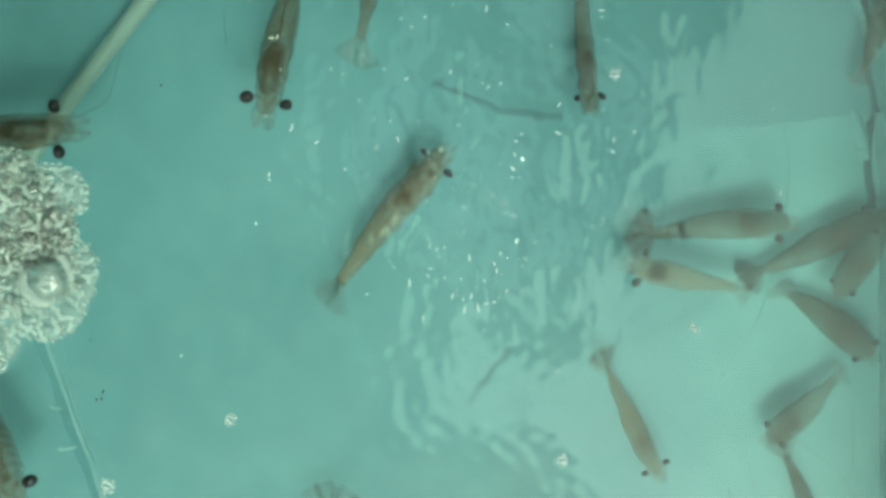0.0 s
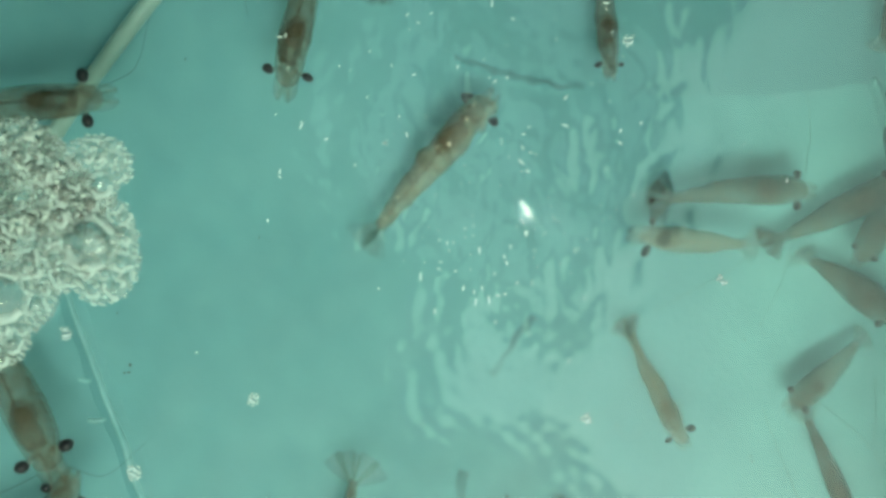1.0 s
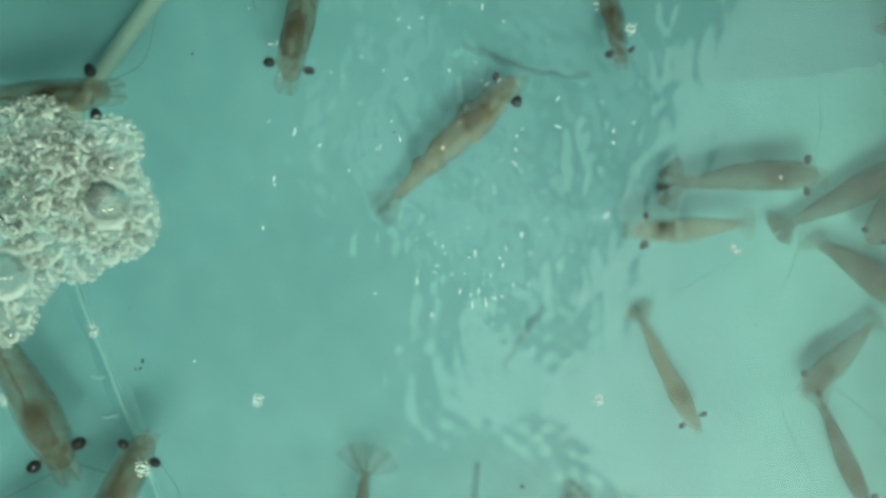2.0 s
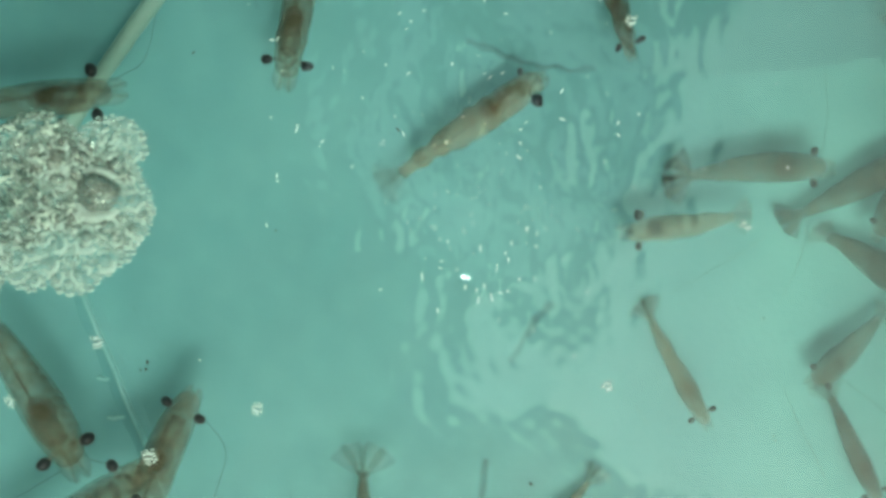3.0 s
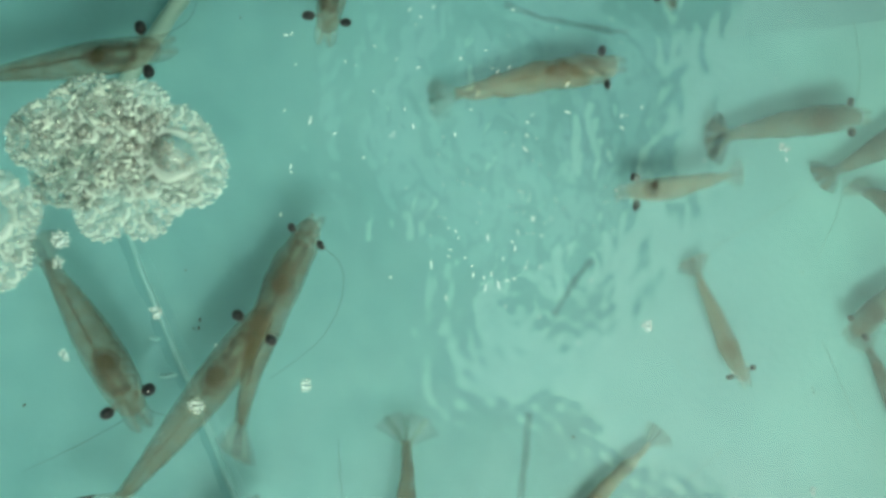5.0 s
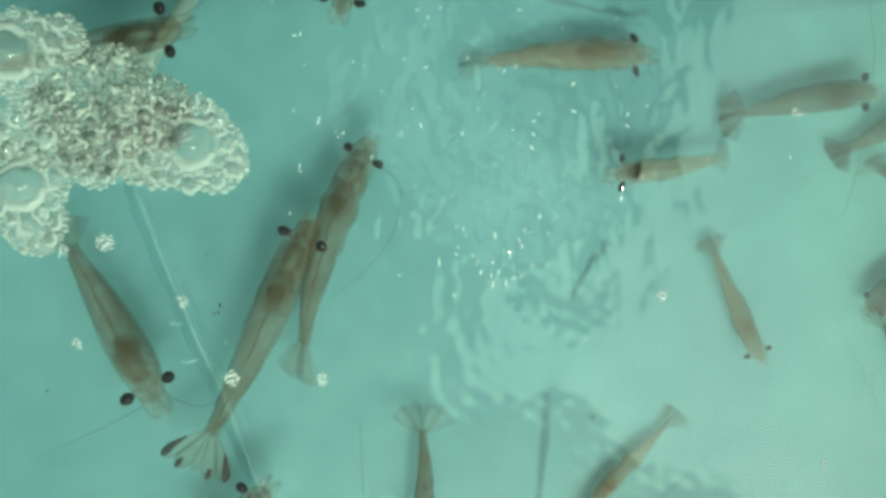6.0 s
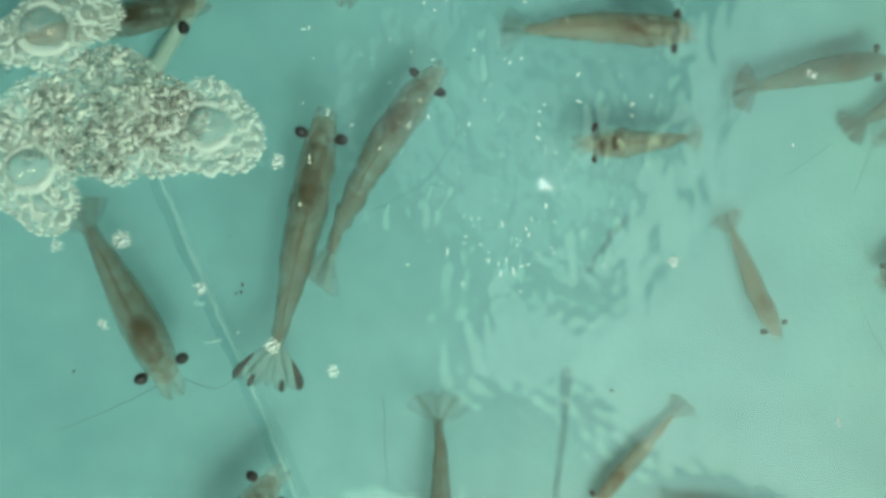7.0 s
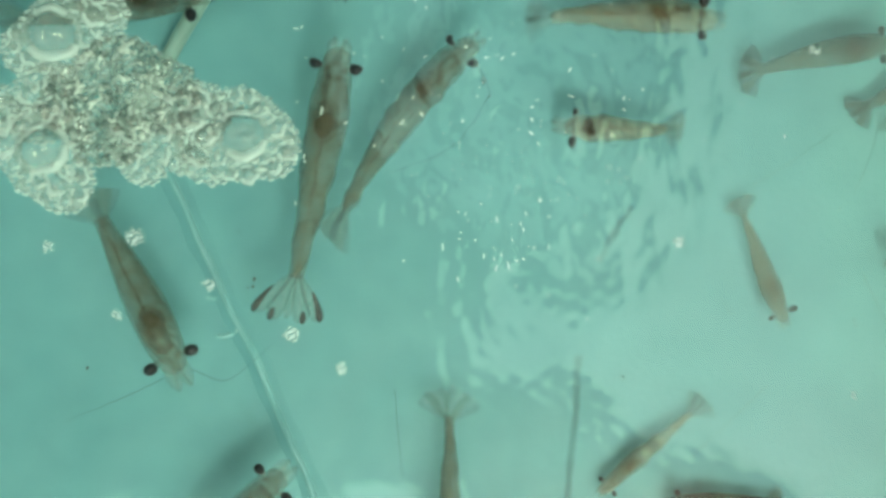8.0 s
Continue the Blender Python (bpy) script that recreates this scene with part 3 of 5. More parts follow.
    for sg in (-1, 1):
        add("gland_streak", tube([(-0.24 * s, sg * 0.13 * s, 0.16 * s), (-0.5 * s, sg * 0.17 * s, 0.22 * s), (-0.9 * s, sg * 0.12 * s, 0.27 * s), (-1.15 * s, sg * 0.08 * s, 0.28 * s)], [0.06 * s, 0.10 * s, 0.09 * s, 0.04 * s]), STREAK, carapace, "brown streak behind the eye")
    add("brain_patch", ball((-0.26 * s, 0, 0.10 * s), (0.11 * s, 0.25 * s, 0.10 * s), 10, 6), STREAK, carapace, "brown patch between the eyes")
    at, big = gland
    lump = ball((-at * L, 0.02 * s, 0.2 * s), (0.046 * L * big, 0.19 * s * girth * big, 0.19 * s * girth), 16, 10)
    lump = ([(x * (1 + 0.03 * noise.noise((x * 300, y * 300, s * 999))), y * (1 + 0.55 * noise.noise((x * 260, y * 260, L * 99))), z) for x, y, z in lump[0]], lump[1])
    halo = ball(((0.01 - at) * L, 0.0, 0.17 * s), (0.095 * L, 0.31 * s * girth, 0.25 * s * girth), 16, 10)
    halo = ([(x * (1 + 0.08 * noise.noise((x * 200, y * 200, L * 555))), y * (1 + 0.35 * noise.noise((x * 180, y * 180, s * 777))), z) for x, y, z in halo[0]], halo[1])
    add("liver", halo, STREAK, carapace, "brown liver seen through the shell")
    add("stomach", lump, ORGAN, carapace, "dark brown digestive gland seen through the shell")
    gut = [(-(0.28 + 0.09 * k) * L, 0.012 * s * math.sin(k * 2), (0.36 - 0.045 * k) * s) for k in range(7)]
    add("gut", tube(gut, [0.035 * s, 0.035 * s, 0.03 * s, 0.03 * s, 0.025 * s, 0.02 * s, 0.015 * s]), GUT, root, "thin dark gut line")
    # legs under the body
    for sg in (-1, 1):
        for k in range(5):
            x = -(0.12 + 0.05 * k) * L
            add("walking_leg", tube([(x, sg * 0.16 * s, -0.25 * s), (x + 0.12 * s, sg * 0.31 * girth * s, -0.42 * s), (x + 0.32 * s, sg * (0.22 + 0.02 * k) * girth * s, -0.72 * s)], [0.04 * s, 0.03 * s, 0.012 * s], 5), CLEAR)
        for k in range(5):
            x = -(0.39 + 0.08 * k) * L
            w = (0.24 - 0.03 * k) * girth
            rings = [[(x + 0.03 * s, sg * (w - 0.02) * s, -0.2 * s), (x, sg * (w + 0.03) * s, -0.2 * s), (x - 0.03 * s, sg * w * s, -0.2 * s)],
                     [(x + 0.14 * s, sg * w * s, -0.42 * s), (x, sg * (w + 0.01) * s, -0.42 * s), (x - 0.06 * s, sg * (w - 0.04) * s, -0.42 * s)],
                     [(x + 0.12 * s, sg * (w - 0.02) * s, -0.58 * s), (x + 0.08 * s, sg * (w - 0.04) * s, -0.58 * s), (x + 0.04 * s, sg * (w - 0.04) * s, -0.58 * s)]]
            add("swimming_leg", loft(rings), CLEAR)
    for curve in antennae:
        pts = []
        for a, b in zip(curve[:-1], curve[1:]):
            for k in range(6):
                u = k / 6
                pts.append(tuple((a[i] * (1 - u) + b[i] * u) * s for i in range(3)))
        pts.append(tuple(c * s for c in curve[-1]))
        for _ in range(3):
            pts = [pts[0]] + [tuple((pts[i - 1][k] + 2 * pts[i][k] + pts[i + 1][k]) / 4 for k in range(3)) for i in range(1, len(pts) - 1)] + [pts[-1]]
        v, f = tube(pts, [0.00024 - 0.00014 * i / len(pts) for i in range(len(pts))], 5)
        part("antenna", mesh_of("antenna", v, f, HAIR), root, "long thin antenna")
    tagged(root, label or "translucent tan shrimp swimming in the tank", "shrimp", "shrimps in the tank")
    return root


shrimp_a = shrimp(0.0216, 0.0980, 0.030, SHELL, [[(0.3,0.2,0),(1.2,0.5,0.1),(1.6,1.6,0.2)]], 0.55, "large tan shrimp passing under the foam", 0.10, girth=0.90)
shrimp_b = shrimp(0.0194, 0.0880, 0.000, SHELL, (), 0.55, "large tan shrimp with dark gland near the surface", 0.10, girth=0.90)
shrimp_c = shrimp(0.0135, 0.0780, -0.043, SHELL, (), 0.55, "tan shrimp swimming away with a clear tail", 0.10)
shrimp_d = shrimp(0.0118, 0.0780, 0.000, SHELL, (), 0.55, "slender brown shrimp facing the tank middle", 0.10)
shrimp_e = shrimp(0.0166, 0.0893, -0.054, SHELL_TAN, (), 0.50, "tan shrimp turning in the middle of the tank", 0.10, girth=1.15, web=WISP_FAN)
shrimp_f = shrimp(0.0174, 0.1145, -0.200, SHELL, [[(0.3,0.2,0),(-0.3,-1.6,0.1),(-2.2,-1.9,0.1),(-4.0,-1.1,0)]], 0.35, "large tan shrimp swimming beside another one", 0.10, girth=1.18)
shrimp_g = shrimp(0.0195, 0.1246, 0.047, SHELL, (), 0.60, "large brown shrimp with dark tipped tail fan", 0.10, tips=True, girth=1.1)
shrimp_h = shrimp(0.0228, 0.0950, -0.051, SHELL, [[(0.3,-0.3,0),(0.3,-1.4,0.1),(0.2,-2.6,0.1)],[(0.4,0.3,0),(1.0,0.9,0.1),(0.6,2.2,0)]], 0.55, "large tan shrimp half under the foam", 0.10, girth=1.02)
shrimp_i = shrimp(0.0144, 0.0561, -0.091, SHELL_TAN, (), 0.55, "small amber shrimp swimming over the pale floor", 0.10, gland=(0.15, 1.3))
shrimp_j = shrimp(0.0152, 0.0716, -0.101, SHELL_PALE, [[(0.2,0.3,0.1),(0.3,1.6,0.3),(0.1,3.2,0.2)]], 0.85, "brown shrimp resting near the tank wall", 0.10, girth=1.12, web=DARK_FAN, gland=(0.20, 1.6))
shrimp_k = shrimp(0.0125, 0.0673, 0.050, SHELL_PALE, [[(-4.6,-0.2,0.3),(-5.6,-1.2,0.3),(-7.2,-2.4,0)]], 0.55, "brown shrimp resting across its neighbour", 0.10, girth=1.35, web=DARK_FAN, gland=(0.22, 1.3))
shrimp_k.matrix_basis = pose(0.2085, 0.0144, 0.0120, 0, 0, 29.1)
shrimp_l = shrimp(0.0115, 0.0580, 0.000, SHELL_PALE, (), 0.55, "brown shrimp head down beside the wall", 0.10, girth=1.50)
shrimp_l.matrix_basis = pose(0.1936, -0.0184, 0.0180, 0, 0, -124.0)
shrimp_m = shrimp(0.0125, 0.0520, -0.200, SHELL_PALE, (), 0.55, "dark brown shrimp curled at the foot of the wall", 0.10, girth=1.50)
shrimp_m.matrix_basis = pose(0.2062, -0.0502, 0.0130, 0, 0, -48.5)
shrimp_n = shrimp(0.0118, 0.0477, -0.120, SHELL, (), 0.55, "small brown shrimp resting near the wall", 0.10, girth=1.30)
shrimp_n.matrix_basis = pose(0.1622, -0.0909, 0.0140, 0, 0, -144.7)
shrimp_o = shrimp(0.0115, 0.0580, 0.000, SHELL_PALE, [[(-5.6,0.2,0.1),(-3.0,1.8,0.1),(-0.6,2.3,0.1),(1.0,1.3,0)]], 0.55, "slender tan shrimp along the wall", 0.10)
shrimp_o.matrix_basis = pose(0.1864, -0.1482, 0.0130, 0, 0, -69.1)
shrimp_p = shrimp(0.0119, 0.0633, 0.060, SHELL_TAN, (), 0.55, "small tan shrimp resting on the pale floor", 0.10, web=FAN)
shrimp_q = shrimp(0.0135, 0.0900, -0.056, SHELL, (), 0.85, "grey-brown shrimp with a spread square tail", 0.10)
shrimp_r = shrimp(0.0105, 0.0687, 0.038, SHELL_TAN, (), 0.55, "pale slender shrimp over the bright floor", 0.10)
shrimp_s = shrimp(0.0199, 0.0850, 0.000, SHELL, (), 0.55, "large tan shrimp coming up from below", 0.10)
shrimp_t = shrimp(0.0128, 0.0550, 0.020, SHELL_PALE, (), 0.55, "small brown shrimp low over the floor", 0.10)
shrimp_u = shrimp(0.0112, 0.0460, 0.050, SHELL_PALE, (), 0.55, "brown shrimp with its tail among the creases by the wall", 0.10, girth=1.2)
shrimp_u.matrix_basis = pose(0.2155, 0.1240, 0.0180, 0, 0, 76.0)


# ---- foam rafts ----
def dome(r, seg, rows, squash, inner, crest, patchy=0.0):
    """Wall (white) and film of one bubble, its foot on the water. inner: where the film begins, crest: the height of the wall,
    patchy: how much thicker the wall is on two sides."""
    mid = (1.05 + inner) / 2
    prof = [(1.04, -0.06), (1.08, 0.08), (mid + 0.12, crest), (mid - 0.06, crest * 0.95), (inner, 0.12)]
    rim = len(prof) - 1
    for k in range(1, rows):
        a = math.pi / 2 * k / rows
        prof.append(((inner + 0.02) * math.cos(a), 0.10 + squash * math.sin(a)))
    v = []
    for i, (p, z) in enumerate(prof):
        for j in range(seg):
            a = 2 * math.pi * j / seg
            g = p * (1 - patchy * (max(0, -math.sin(a)) ** 2 + 0.5 * max(0, math.sin(a + 0.4)) ** 3)) if i >= 3 else p
            v.append((r * g * math.cos(a), r * g * math.sin(a), r * z))
    v.append((0, 0, r * (0.10 + squash)))
    f, m = [], []
    for i in range(len(prof) - 1):
        for j in range(seg):
            a, b = i * seg + j, i * seg + (j + 1) % seg
            f.append((a, b, b + seg, a + seg))
            # solid froth on two sides, painted in place of highlight arcs, a thin veil elsewhere
            c = math.sin(2 * math.pi * (j + 0.5) / seg)
            m.append(1 if i >= rim else 0 if i in (1, 2, 3) and (c < -0.45 or c > 0.72) else 2)
    o = (len(prof) - 1) * seg
    for j in range(seg):
        f.append((o + j, o + (j + 1) % seg, len(v) - 1))
        m.append(1)
    return v, f, m


def uneven(v, k, much=1.0):
    """Pressed by its neighbours: the outline of bubble number k is a little polygonal."""
    out = []
    for x, y, z in v:
        a = math.atan2(y, x)
        g = 1 + much * (0.09 * math.sin(3 * a + k * 1.7) + 0.07 * math.sin(5 * a + k * 2.9) + 0.04 * math.sin(8 * a + k))
        out.append((x * g, y * g, z * (1 + 0.12 * math.sin(2 * a + k))))
    return out


DOMES = []
for seg, rows, inner, crest, patchy in ((9, 3, 0.52, 0.36, 0.0), (20, 5, 0.64, 0.32, 0.14), (36, 8, 0.84, 0.22, 0.22)):
    v, f, m = dome(1.0, seg, rows, 0.62, inner, crest, patchy)
    DOMES.append([(uneven(v, k, 0.35 if seg > 30 else 1.15), f, m) for k in range(5)])


def foam(lobes, big, n_mid, n_small, seed, label, small=(0.0011, 0.0021), size=1.0, fine=False):
    """A raft: lobes are circles (x, y, radius) in metres round its origin, big the large bubbles (x, y, radius)."""
    r = random.Random(seed)
    lobes = [tuple(size * q for q in c) for c in lobes]
    big = [tuple(size * q for q in c) for c in big]
    root = new("foam_raft")
    placed = []
    walls = [GREY_FROTH, FILM, GREY_VEIL] if fine else [FROTH if size == 1.0 else BEAD, FILM, VEIL]

    def inside(x, y, margin):
        return any(math.hypot(x - a, y - b) < c * (1 + 0.22 * noise.noise((x * 70, y * 70, seed))) - margin for a, b, c in lobes)

    def free(x, y, q, slack):
        return all((x - a) ** 2 + (y - b) ** 2 > ((q + c) * slack) ** 2 for a, b, c in placed)

    meshes = {}

    def bubble(x, y, q):
        key = 2 if q > 0.006 else 1
        kind = (key, r.randrange(5))
        if kind not in meshes:
            v, f, m = DOMES[key][kind[1]]
            meshes[kind] = mesh_of("bubble", v, f, walls, True, m)
        b = part("bubble", meshes[kind], root)
        # turned only a little, so the white highlight arcs face one way
        b.matrix_basis = Matrix.Translation((x, y, 0)) @ Matrix.Rotation(r.uniform(-0.5, 0.5) if key == 2 else r.gauss(0, 0.8), 4, "Z") @ Matrix.Diagonal((q * r.uniform(0.93, 1.07), q, q * r.uniform(0.85, 1.15), 1))
        placed.append((x, y, q))

    for x, y, q in big:
        bubble(x, y, q)
    x0, x1 = min(a - c for a, b, c in lobes), max(a + c for a, b, c in lobes)
    y0, y1 = min(b - c for a, b, c in lobes), max(b + c for a, b, c in lobes)
    got = tries = 0
    while got < n_mid and tries < 4000:
        tries += 1
        x, y, q = r.uniform(x0, x1), r.uniform(y0, y1), r.choice((0.0018, 0.0021, 0.0024, 0.0028) if got > 0.4 * n_mid or fine else (0.003, 0.0035, 0.004, 0.0048))
        if inside(x, y, q * 0.8) and free(x, y, q, 0.84):
            bubble(x, y, q)
            got += 1
    vs, fs, ms = [], [], []
    got = tries = 0
    while got < n_small and tries < 16000:
        tries += 1
        x, y, q = r.uniform(x0, x1), r.uniform(y0, y1), r.uniform(*small)
        if inside(x, y, 0) and free(x, y, q, 0.80):
            v, f, m = DOMES[0][r.randrange(5)]
            o, h = len(vs), r.uniform(0.6, 2.0)
            vs += [(x + a * q, y + b * q, c * q * h) for a, b, c in v]
            fs += [tuple(i + o for i in g) for g in f]
            ms += m
            placed.append((x, y, q))
            got += 1
    for _ in range(n_small // (2 if fine else 8) if n_small > 100 else 0):
        x, y = r.uniform(x0, x1), r.uniform(y0, y1)
        if not inside(x, y, 0.001) or noise.noise((x * 160, y * 160, seed + 3)) < -0.05 or any(math.hypot(x - a, y - b) < c * 0.8 for a, b, c in big):
            continue
        # curds of burst bubble walls
        o, a, q, e, k = len(vs), r.uniform(0, 6.28), r.uniform(0.0004, 0.0010), r.uniform(1.1, 2.8), r.uniform(-0.5, 0.5)
        for ring, (u, w) in enumerate(((-1.0, 0.45), (-0.35, 1.0), (0.4, 0.9), (1.0, 0.4))):
            for j in range(6):
                t = j * math.pi / 3
                lx, ly, lz = u * e * q, (math.cos(t) * w + k * u * u * e) * q, (math.sin(t) * w + 2.2) * q
                vs.append((x + lx * math.cos(a) - ly * math.sin(a), y + lx * math.sin(a) + ly * math.cos(a), lz))
        for ring in range(3):
            for j in range(6):
                fs.append((o + ring * 6 + j, o + ring * 6 + (j + 1) % 6, o + ring * 6 + 6 + (j + 1) % 6, o + ring * 6 + 6 + j))
                ms.append(0)
        fs += [tuple(o + j for j in range(5, -1, -1)), tuple(o + 18 + j for j in range(6))]
        ms += [0, 0]
    # milky skin on the water between the bubbles, thinning towards its edge
    at = {}
    d = 0.0008

    def corner(i, j):
        if (i, j) not in at:
            x, y = i * d, j * d
            deep = max(c - math.hypot(x - a, y - b) for a, b, c in lobes)
            at[(i, j)] = len(vs)
            vs.append((x, y, 0.0004 + 0.0006 * min(1, max(0, deep / 0.004)) + 0.0003 * noise.noise((x * 300, y * 300, seed))))
        return at[(i, j)]

    for i in range(int(x0 / d) - 3, int(x1 / d) + 3) if n_small > 100 else ():
        for j in range(int(y0 / d) - 3, int(y1 / d) + 3):
            x, y = (i + 0.5) * d, (j + 0.5) * d
            if inside(x, y, -0.0003) and not any(math.hypot(x - a, y - b) < c * 0.85 for a, b, c in big if c > 0.006):
                fs.append((corner(i, j), corner(i + 1, j), corner(i + 1, j + 1), corner(i, j + 1)))
                ms.append(2)
    if vs:
        fr = part("froth", mesh_of("froth", vs, fs, walls, True, ms), root, "fine white froth")
        fr["kind"] = "stuff"
    tagged(root, label, "foam", "foam on the water")
    return root


raft_d = foam([(0, 0, 0.0185), (-0.012, 0.004, 0.017), (0.006, -0.008, 0.013)], [(0, 0, 0.0098), (-0.0145, 0.0075, 0.0045), (0.0125, -0.004, 0.0042), (-0.006, -0.0145, 0.004)], 75, 700, 5, 'white foam raft with one large bubble')
raft_c = foam([(0, 0, 0.021), (0.002, 0.008, 0.015), (-0.012, -0.010, 0.016), (0.014, -0.006, 0.015), (-0.02, 0.004, 0.013)], [], 40, 1300, 8, 'grey-white raft of fine froth', fine=True)
raft_b = foam([(0, 0, 0.019), (0.004, -0.014, 0.013), (-0.01, 0.012, 0.012)], [(0, 0, 0.0095), (0.002, -0.0145, 0.005), (-0.014, 0.006, 0.005), (0.005, 0.014, 0.0048)], 60, 500, 11, 'foam raft of large clear bubbles')
raft_a = foam([(0, 0, 0.017), (0.018, 0.002, 0.011), (-0.014, -0.002, 0.01)], [(-0.002, 0, 0.0105), (0.016, 0.003, 0.0048), (-0.013, -0.006, 0.004)], 50, 340, 13, 'small foam raft with a large bubble')
raft_e = foam([(0, 0, 0.0165), (-0.016, 0.004, 0.014), (0.012, 0.002, 0.011)], [(0.004, 0.002, 0.0052), (-0.012, -0.003, 0.0042), (0.009, -0.007, 0.0045)], 80, 600, 17, 'patch of white foam beside the large raft')
raft_f = foam([(0, 0, 0.0145), (0.008, 0.004, 0.010), (-0.014, 0.006, 0.010), (-0.027, 0.006, 0.009)], [(0.006, -0.003, 0.0050), (-0.008, 0.004, 0.0042), (-0.024, 0.009, 0.0040)], 85, 500, 19, 'loose patch of white foam that drifts off the large raft')
bits_a = foam([(0, 0, 0.003)], [(0, 0, 0.0018), (0.0022, 0.0018, 0.0014)], 0, 5, 21, 'tiny cluster of floating bubbles', (0.0006, 0.001), 0.64)
bits_b = foam([(0, 0, 0.003)], [(0, 0, 0.0022), (-0.002, 0.0026, 0.0013)], 0, 5, 22, 'floating bubble with a smaller one beside it', (0.0006, 0.001), 0.64)
bits_c = foam([(0, 0, 0.003)], [(0, 0, 0.0016), (0.0024, -0.001, 0.0012), (-0.0012, 0.0022, 0.001)], 0, 4, 23, 'three small bubbles floating together', (0.0005, 0.0009), 0.64)
bits_d = foam([(0, 0, 0.003)], [(0, 0, 0.002), (0.0018, 0.0024, 0.0012)], 0, 3, 24, 'single floating bubble with froth', (0.0005, 0.0009), 0.64)
bits_e = foam([(0, 0, 0.003)], [(0, 0, 0.0017), (0.001, -0.0022, 0.0011)], 0, 3, 25, 'pair of floating bubbles', (0.0005, 0.0009), 0.64)
bits_f = foam([(0, 0, 0.004)], [(0, 0, 0.0018), (0.0024, 0.002, 0.0017), (-0.002, 0.0034, 0.0014), (0.001, -0.003, 0.0013)], 0, 8, 26, 'loose cluster of small floating bubbles', (0.0005, 0.001), 0.64)
bits_g = foam([(0, 0, 0.002)], [(0, 0, 0.0015), (0.0016, 0.0012, 0.0009)], 0, 2, 27, 'single small floating bubble', (0.0005, 0.0008), 0.64)
bits_h = foam([(0, 0, 0.004)], [(0, 0, 0.002), (0.003, 0.001, 0.0014)], 0, 7, 28, 'little knot of bubbles off the foam', (0.0005, 0.001), 0.64)
bits_i = foam([(0, 0, 0.003)], [(0, 0, 0.0016), (0.002, 0.001, 0.001)], 0, 4, 29, 'tiny floating bubbles near the foam', (0.0005, 0.0009), 0.64)
bits_j = foam([(0, 0, 0.005)], [(0, 0, 0.0022), (0.004, 0.002, 0.0016), (-0.003, -0.002, 0.0018), (0.001, 0.005, 0.0012)], 0, 10, 30, 'loose bubbles trailing from the foam', (0.0006, 0.001), 0.64)
bits_k = foam([(0, 0, 0.003)], [(0, 0, 0.0017), (0.0026, 0.0008, 0.0013)], 0, 4, 31, 'two bubbles drifting by the foam', (0.0005, 0.0009), 0.64)



def air_hose():
    pts = [(x, y, 0.0046) for x, y in HOSE_LINE]
    path = []
    for a, b in zip(pts[:-1], pts[1:]):
        for k in range(8):
            u = k / 8
            path.append(tuple(a[i] * (1 - u) + b[i] * u for i in range(3)))
    path.append(pts[-1])
    v, f = tube(path, 0.0044, 14)
    ob = new("air_hose", mesh_of("air_hose", v, f, HOSE))
    tagged(ob, "milky plastic air hose lying on the tank floor", "hose")


air_hose()


def flap():
    """A second, slightly darker sheet of liner that overlaps the floor beside the wall."""
    n = 90
    xs = [FLAP_EDGE[0][0] + (FLAP_EDGE[-1][0] - FLAP_EDGE[0][0]) * i / n for i in range(n + 1)]
    low = [(x, float(np.interp(x, [p[0] for p in FLAP_EDGE], [p[1] for p in FLAP_EDGE])) + 0.0012 * noise.noise((x * 60, 0, 2))) for x in xs]
    v = []
    for j in range(13):
        for x, y in low:
            q = y + (TY1 - 0.004 - y) * j / 12
            v.append((x, q, float(floor_height(np.array(x), np.array(q))) + (0.0016 + 0.0006 * noise.noise((x * 40, q * 40, 1))) * min(1.0, 0.12 + (x - xs[0]) / 0.10)))
    f = [(j * (n + 1) + i, j * (n + 1) + i + 1, (j + 1) * (n + 1) + i + 1, (j + 1) * (n + 1) + i) for j in range(12) for i in range(n)]
    ob = part("liner_flap", mesh_of("liner_flap", v, f, FLAP, False), FLOOR, "slightly darker overlapping sheet of liner")
    s = ob.modifiers.new("thickness", "SOLIDIFY")
    s.thickness, s.offset = 0.0006, -1


flap()


def strand(pts, z=0.003):
    path = []
    for a, b in zip(pts[:-1], pts[1:]):
        for k in range(8):
            u = k / 8
            path.append((a[0] * (1 - u) + b[0] * u, a[1] * (1 - u) + b[1] * u, z))
    path.append((*pts[-1], z))
    for _ in range(4):
        path = [path[0]] + [tuple((path[i - 1][k] + 2 * path[i][k] + path[i + 1][k]) / 4 for k in range(3)) for i in range(1, len(path) - 1)] + [path[-1]]
    v, f = tube(path, 0.00018, 5)
    ob = new("shed_antenna", mesh_of("shed_antenna", v, f, HAIR))
    tagged(ob, "thin shed antenna lying on the floor", "antenna", "shed antennae")


strand([(0.0943, -0.0482), (0.1238, -0.0322), (0.1426, -0.0208)])
strand([(0.2031, -0.0812), (0.2035, -0.0980), (0.2019, -0.1147)])
strand([(0.0502, -0.1861), (0.0718, -0.1692), (0.0941, -0.1515)])
strand([(-0.1015, -0.1365), (-0.1014, -0.1586), (-0.1017, -0.1821)])
strand([(0.1479, -0.0974), (0.1551, -0.1184), (0.1648, -0.1423)])
strand([(0.0735, -0.1032), (0.0792, -0.1130)])
strand([(-0.1093, 0.1204), (-0.1100, 0.1105), (-0.1086, 0.1021)])


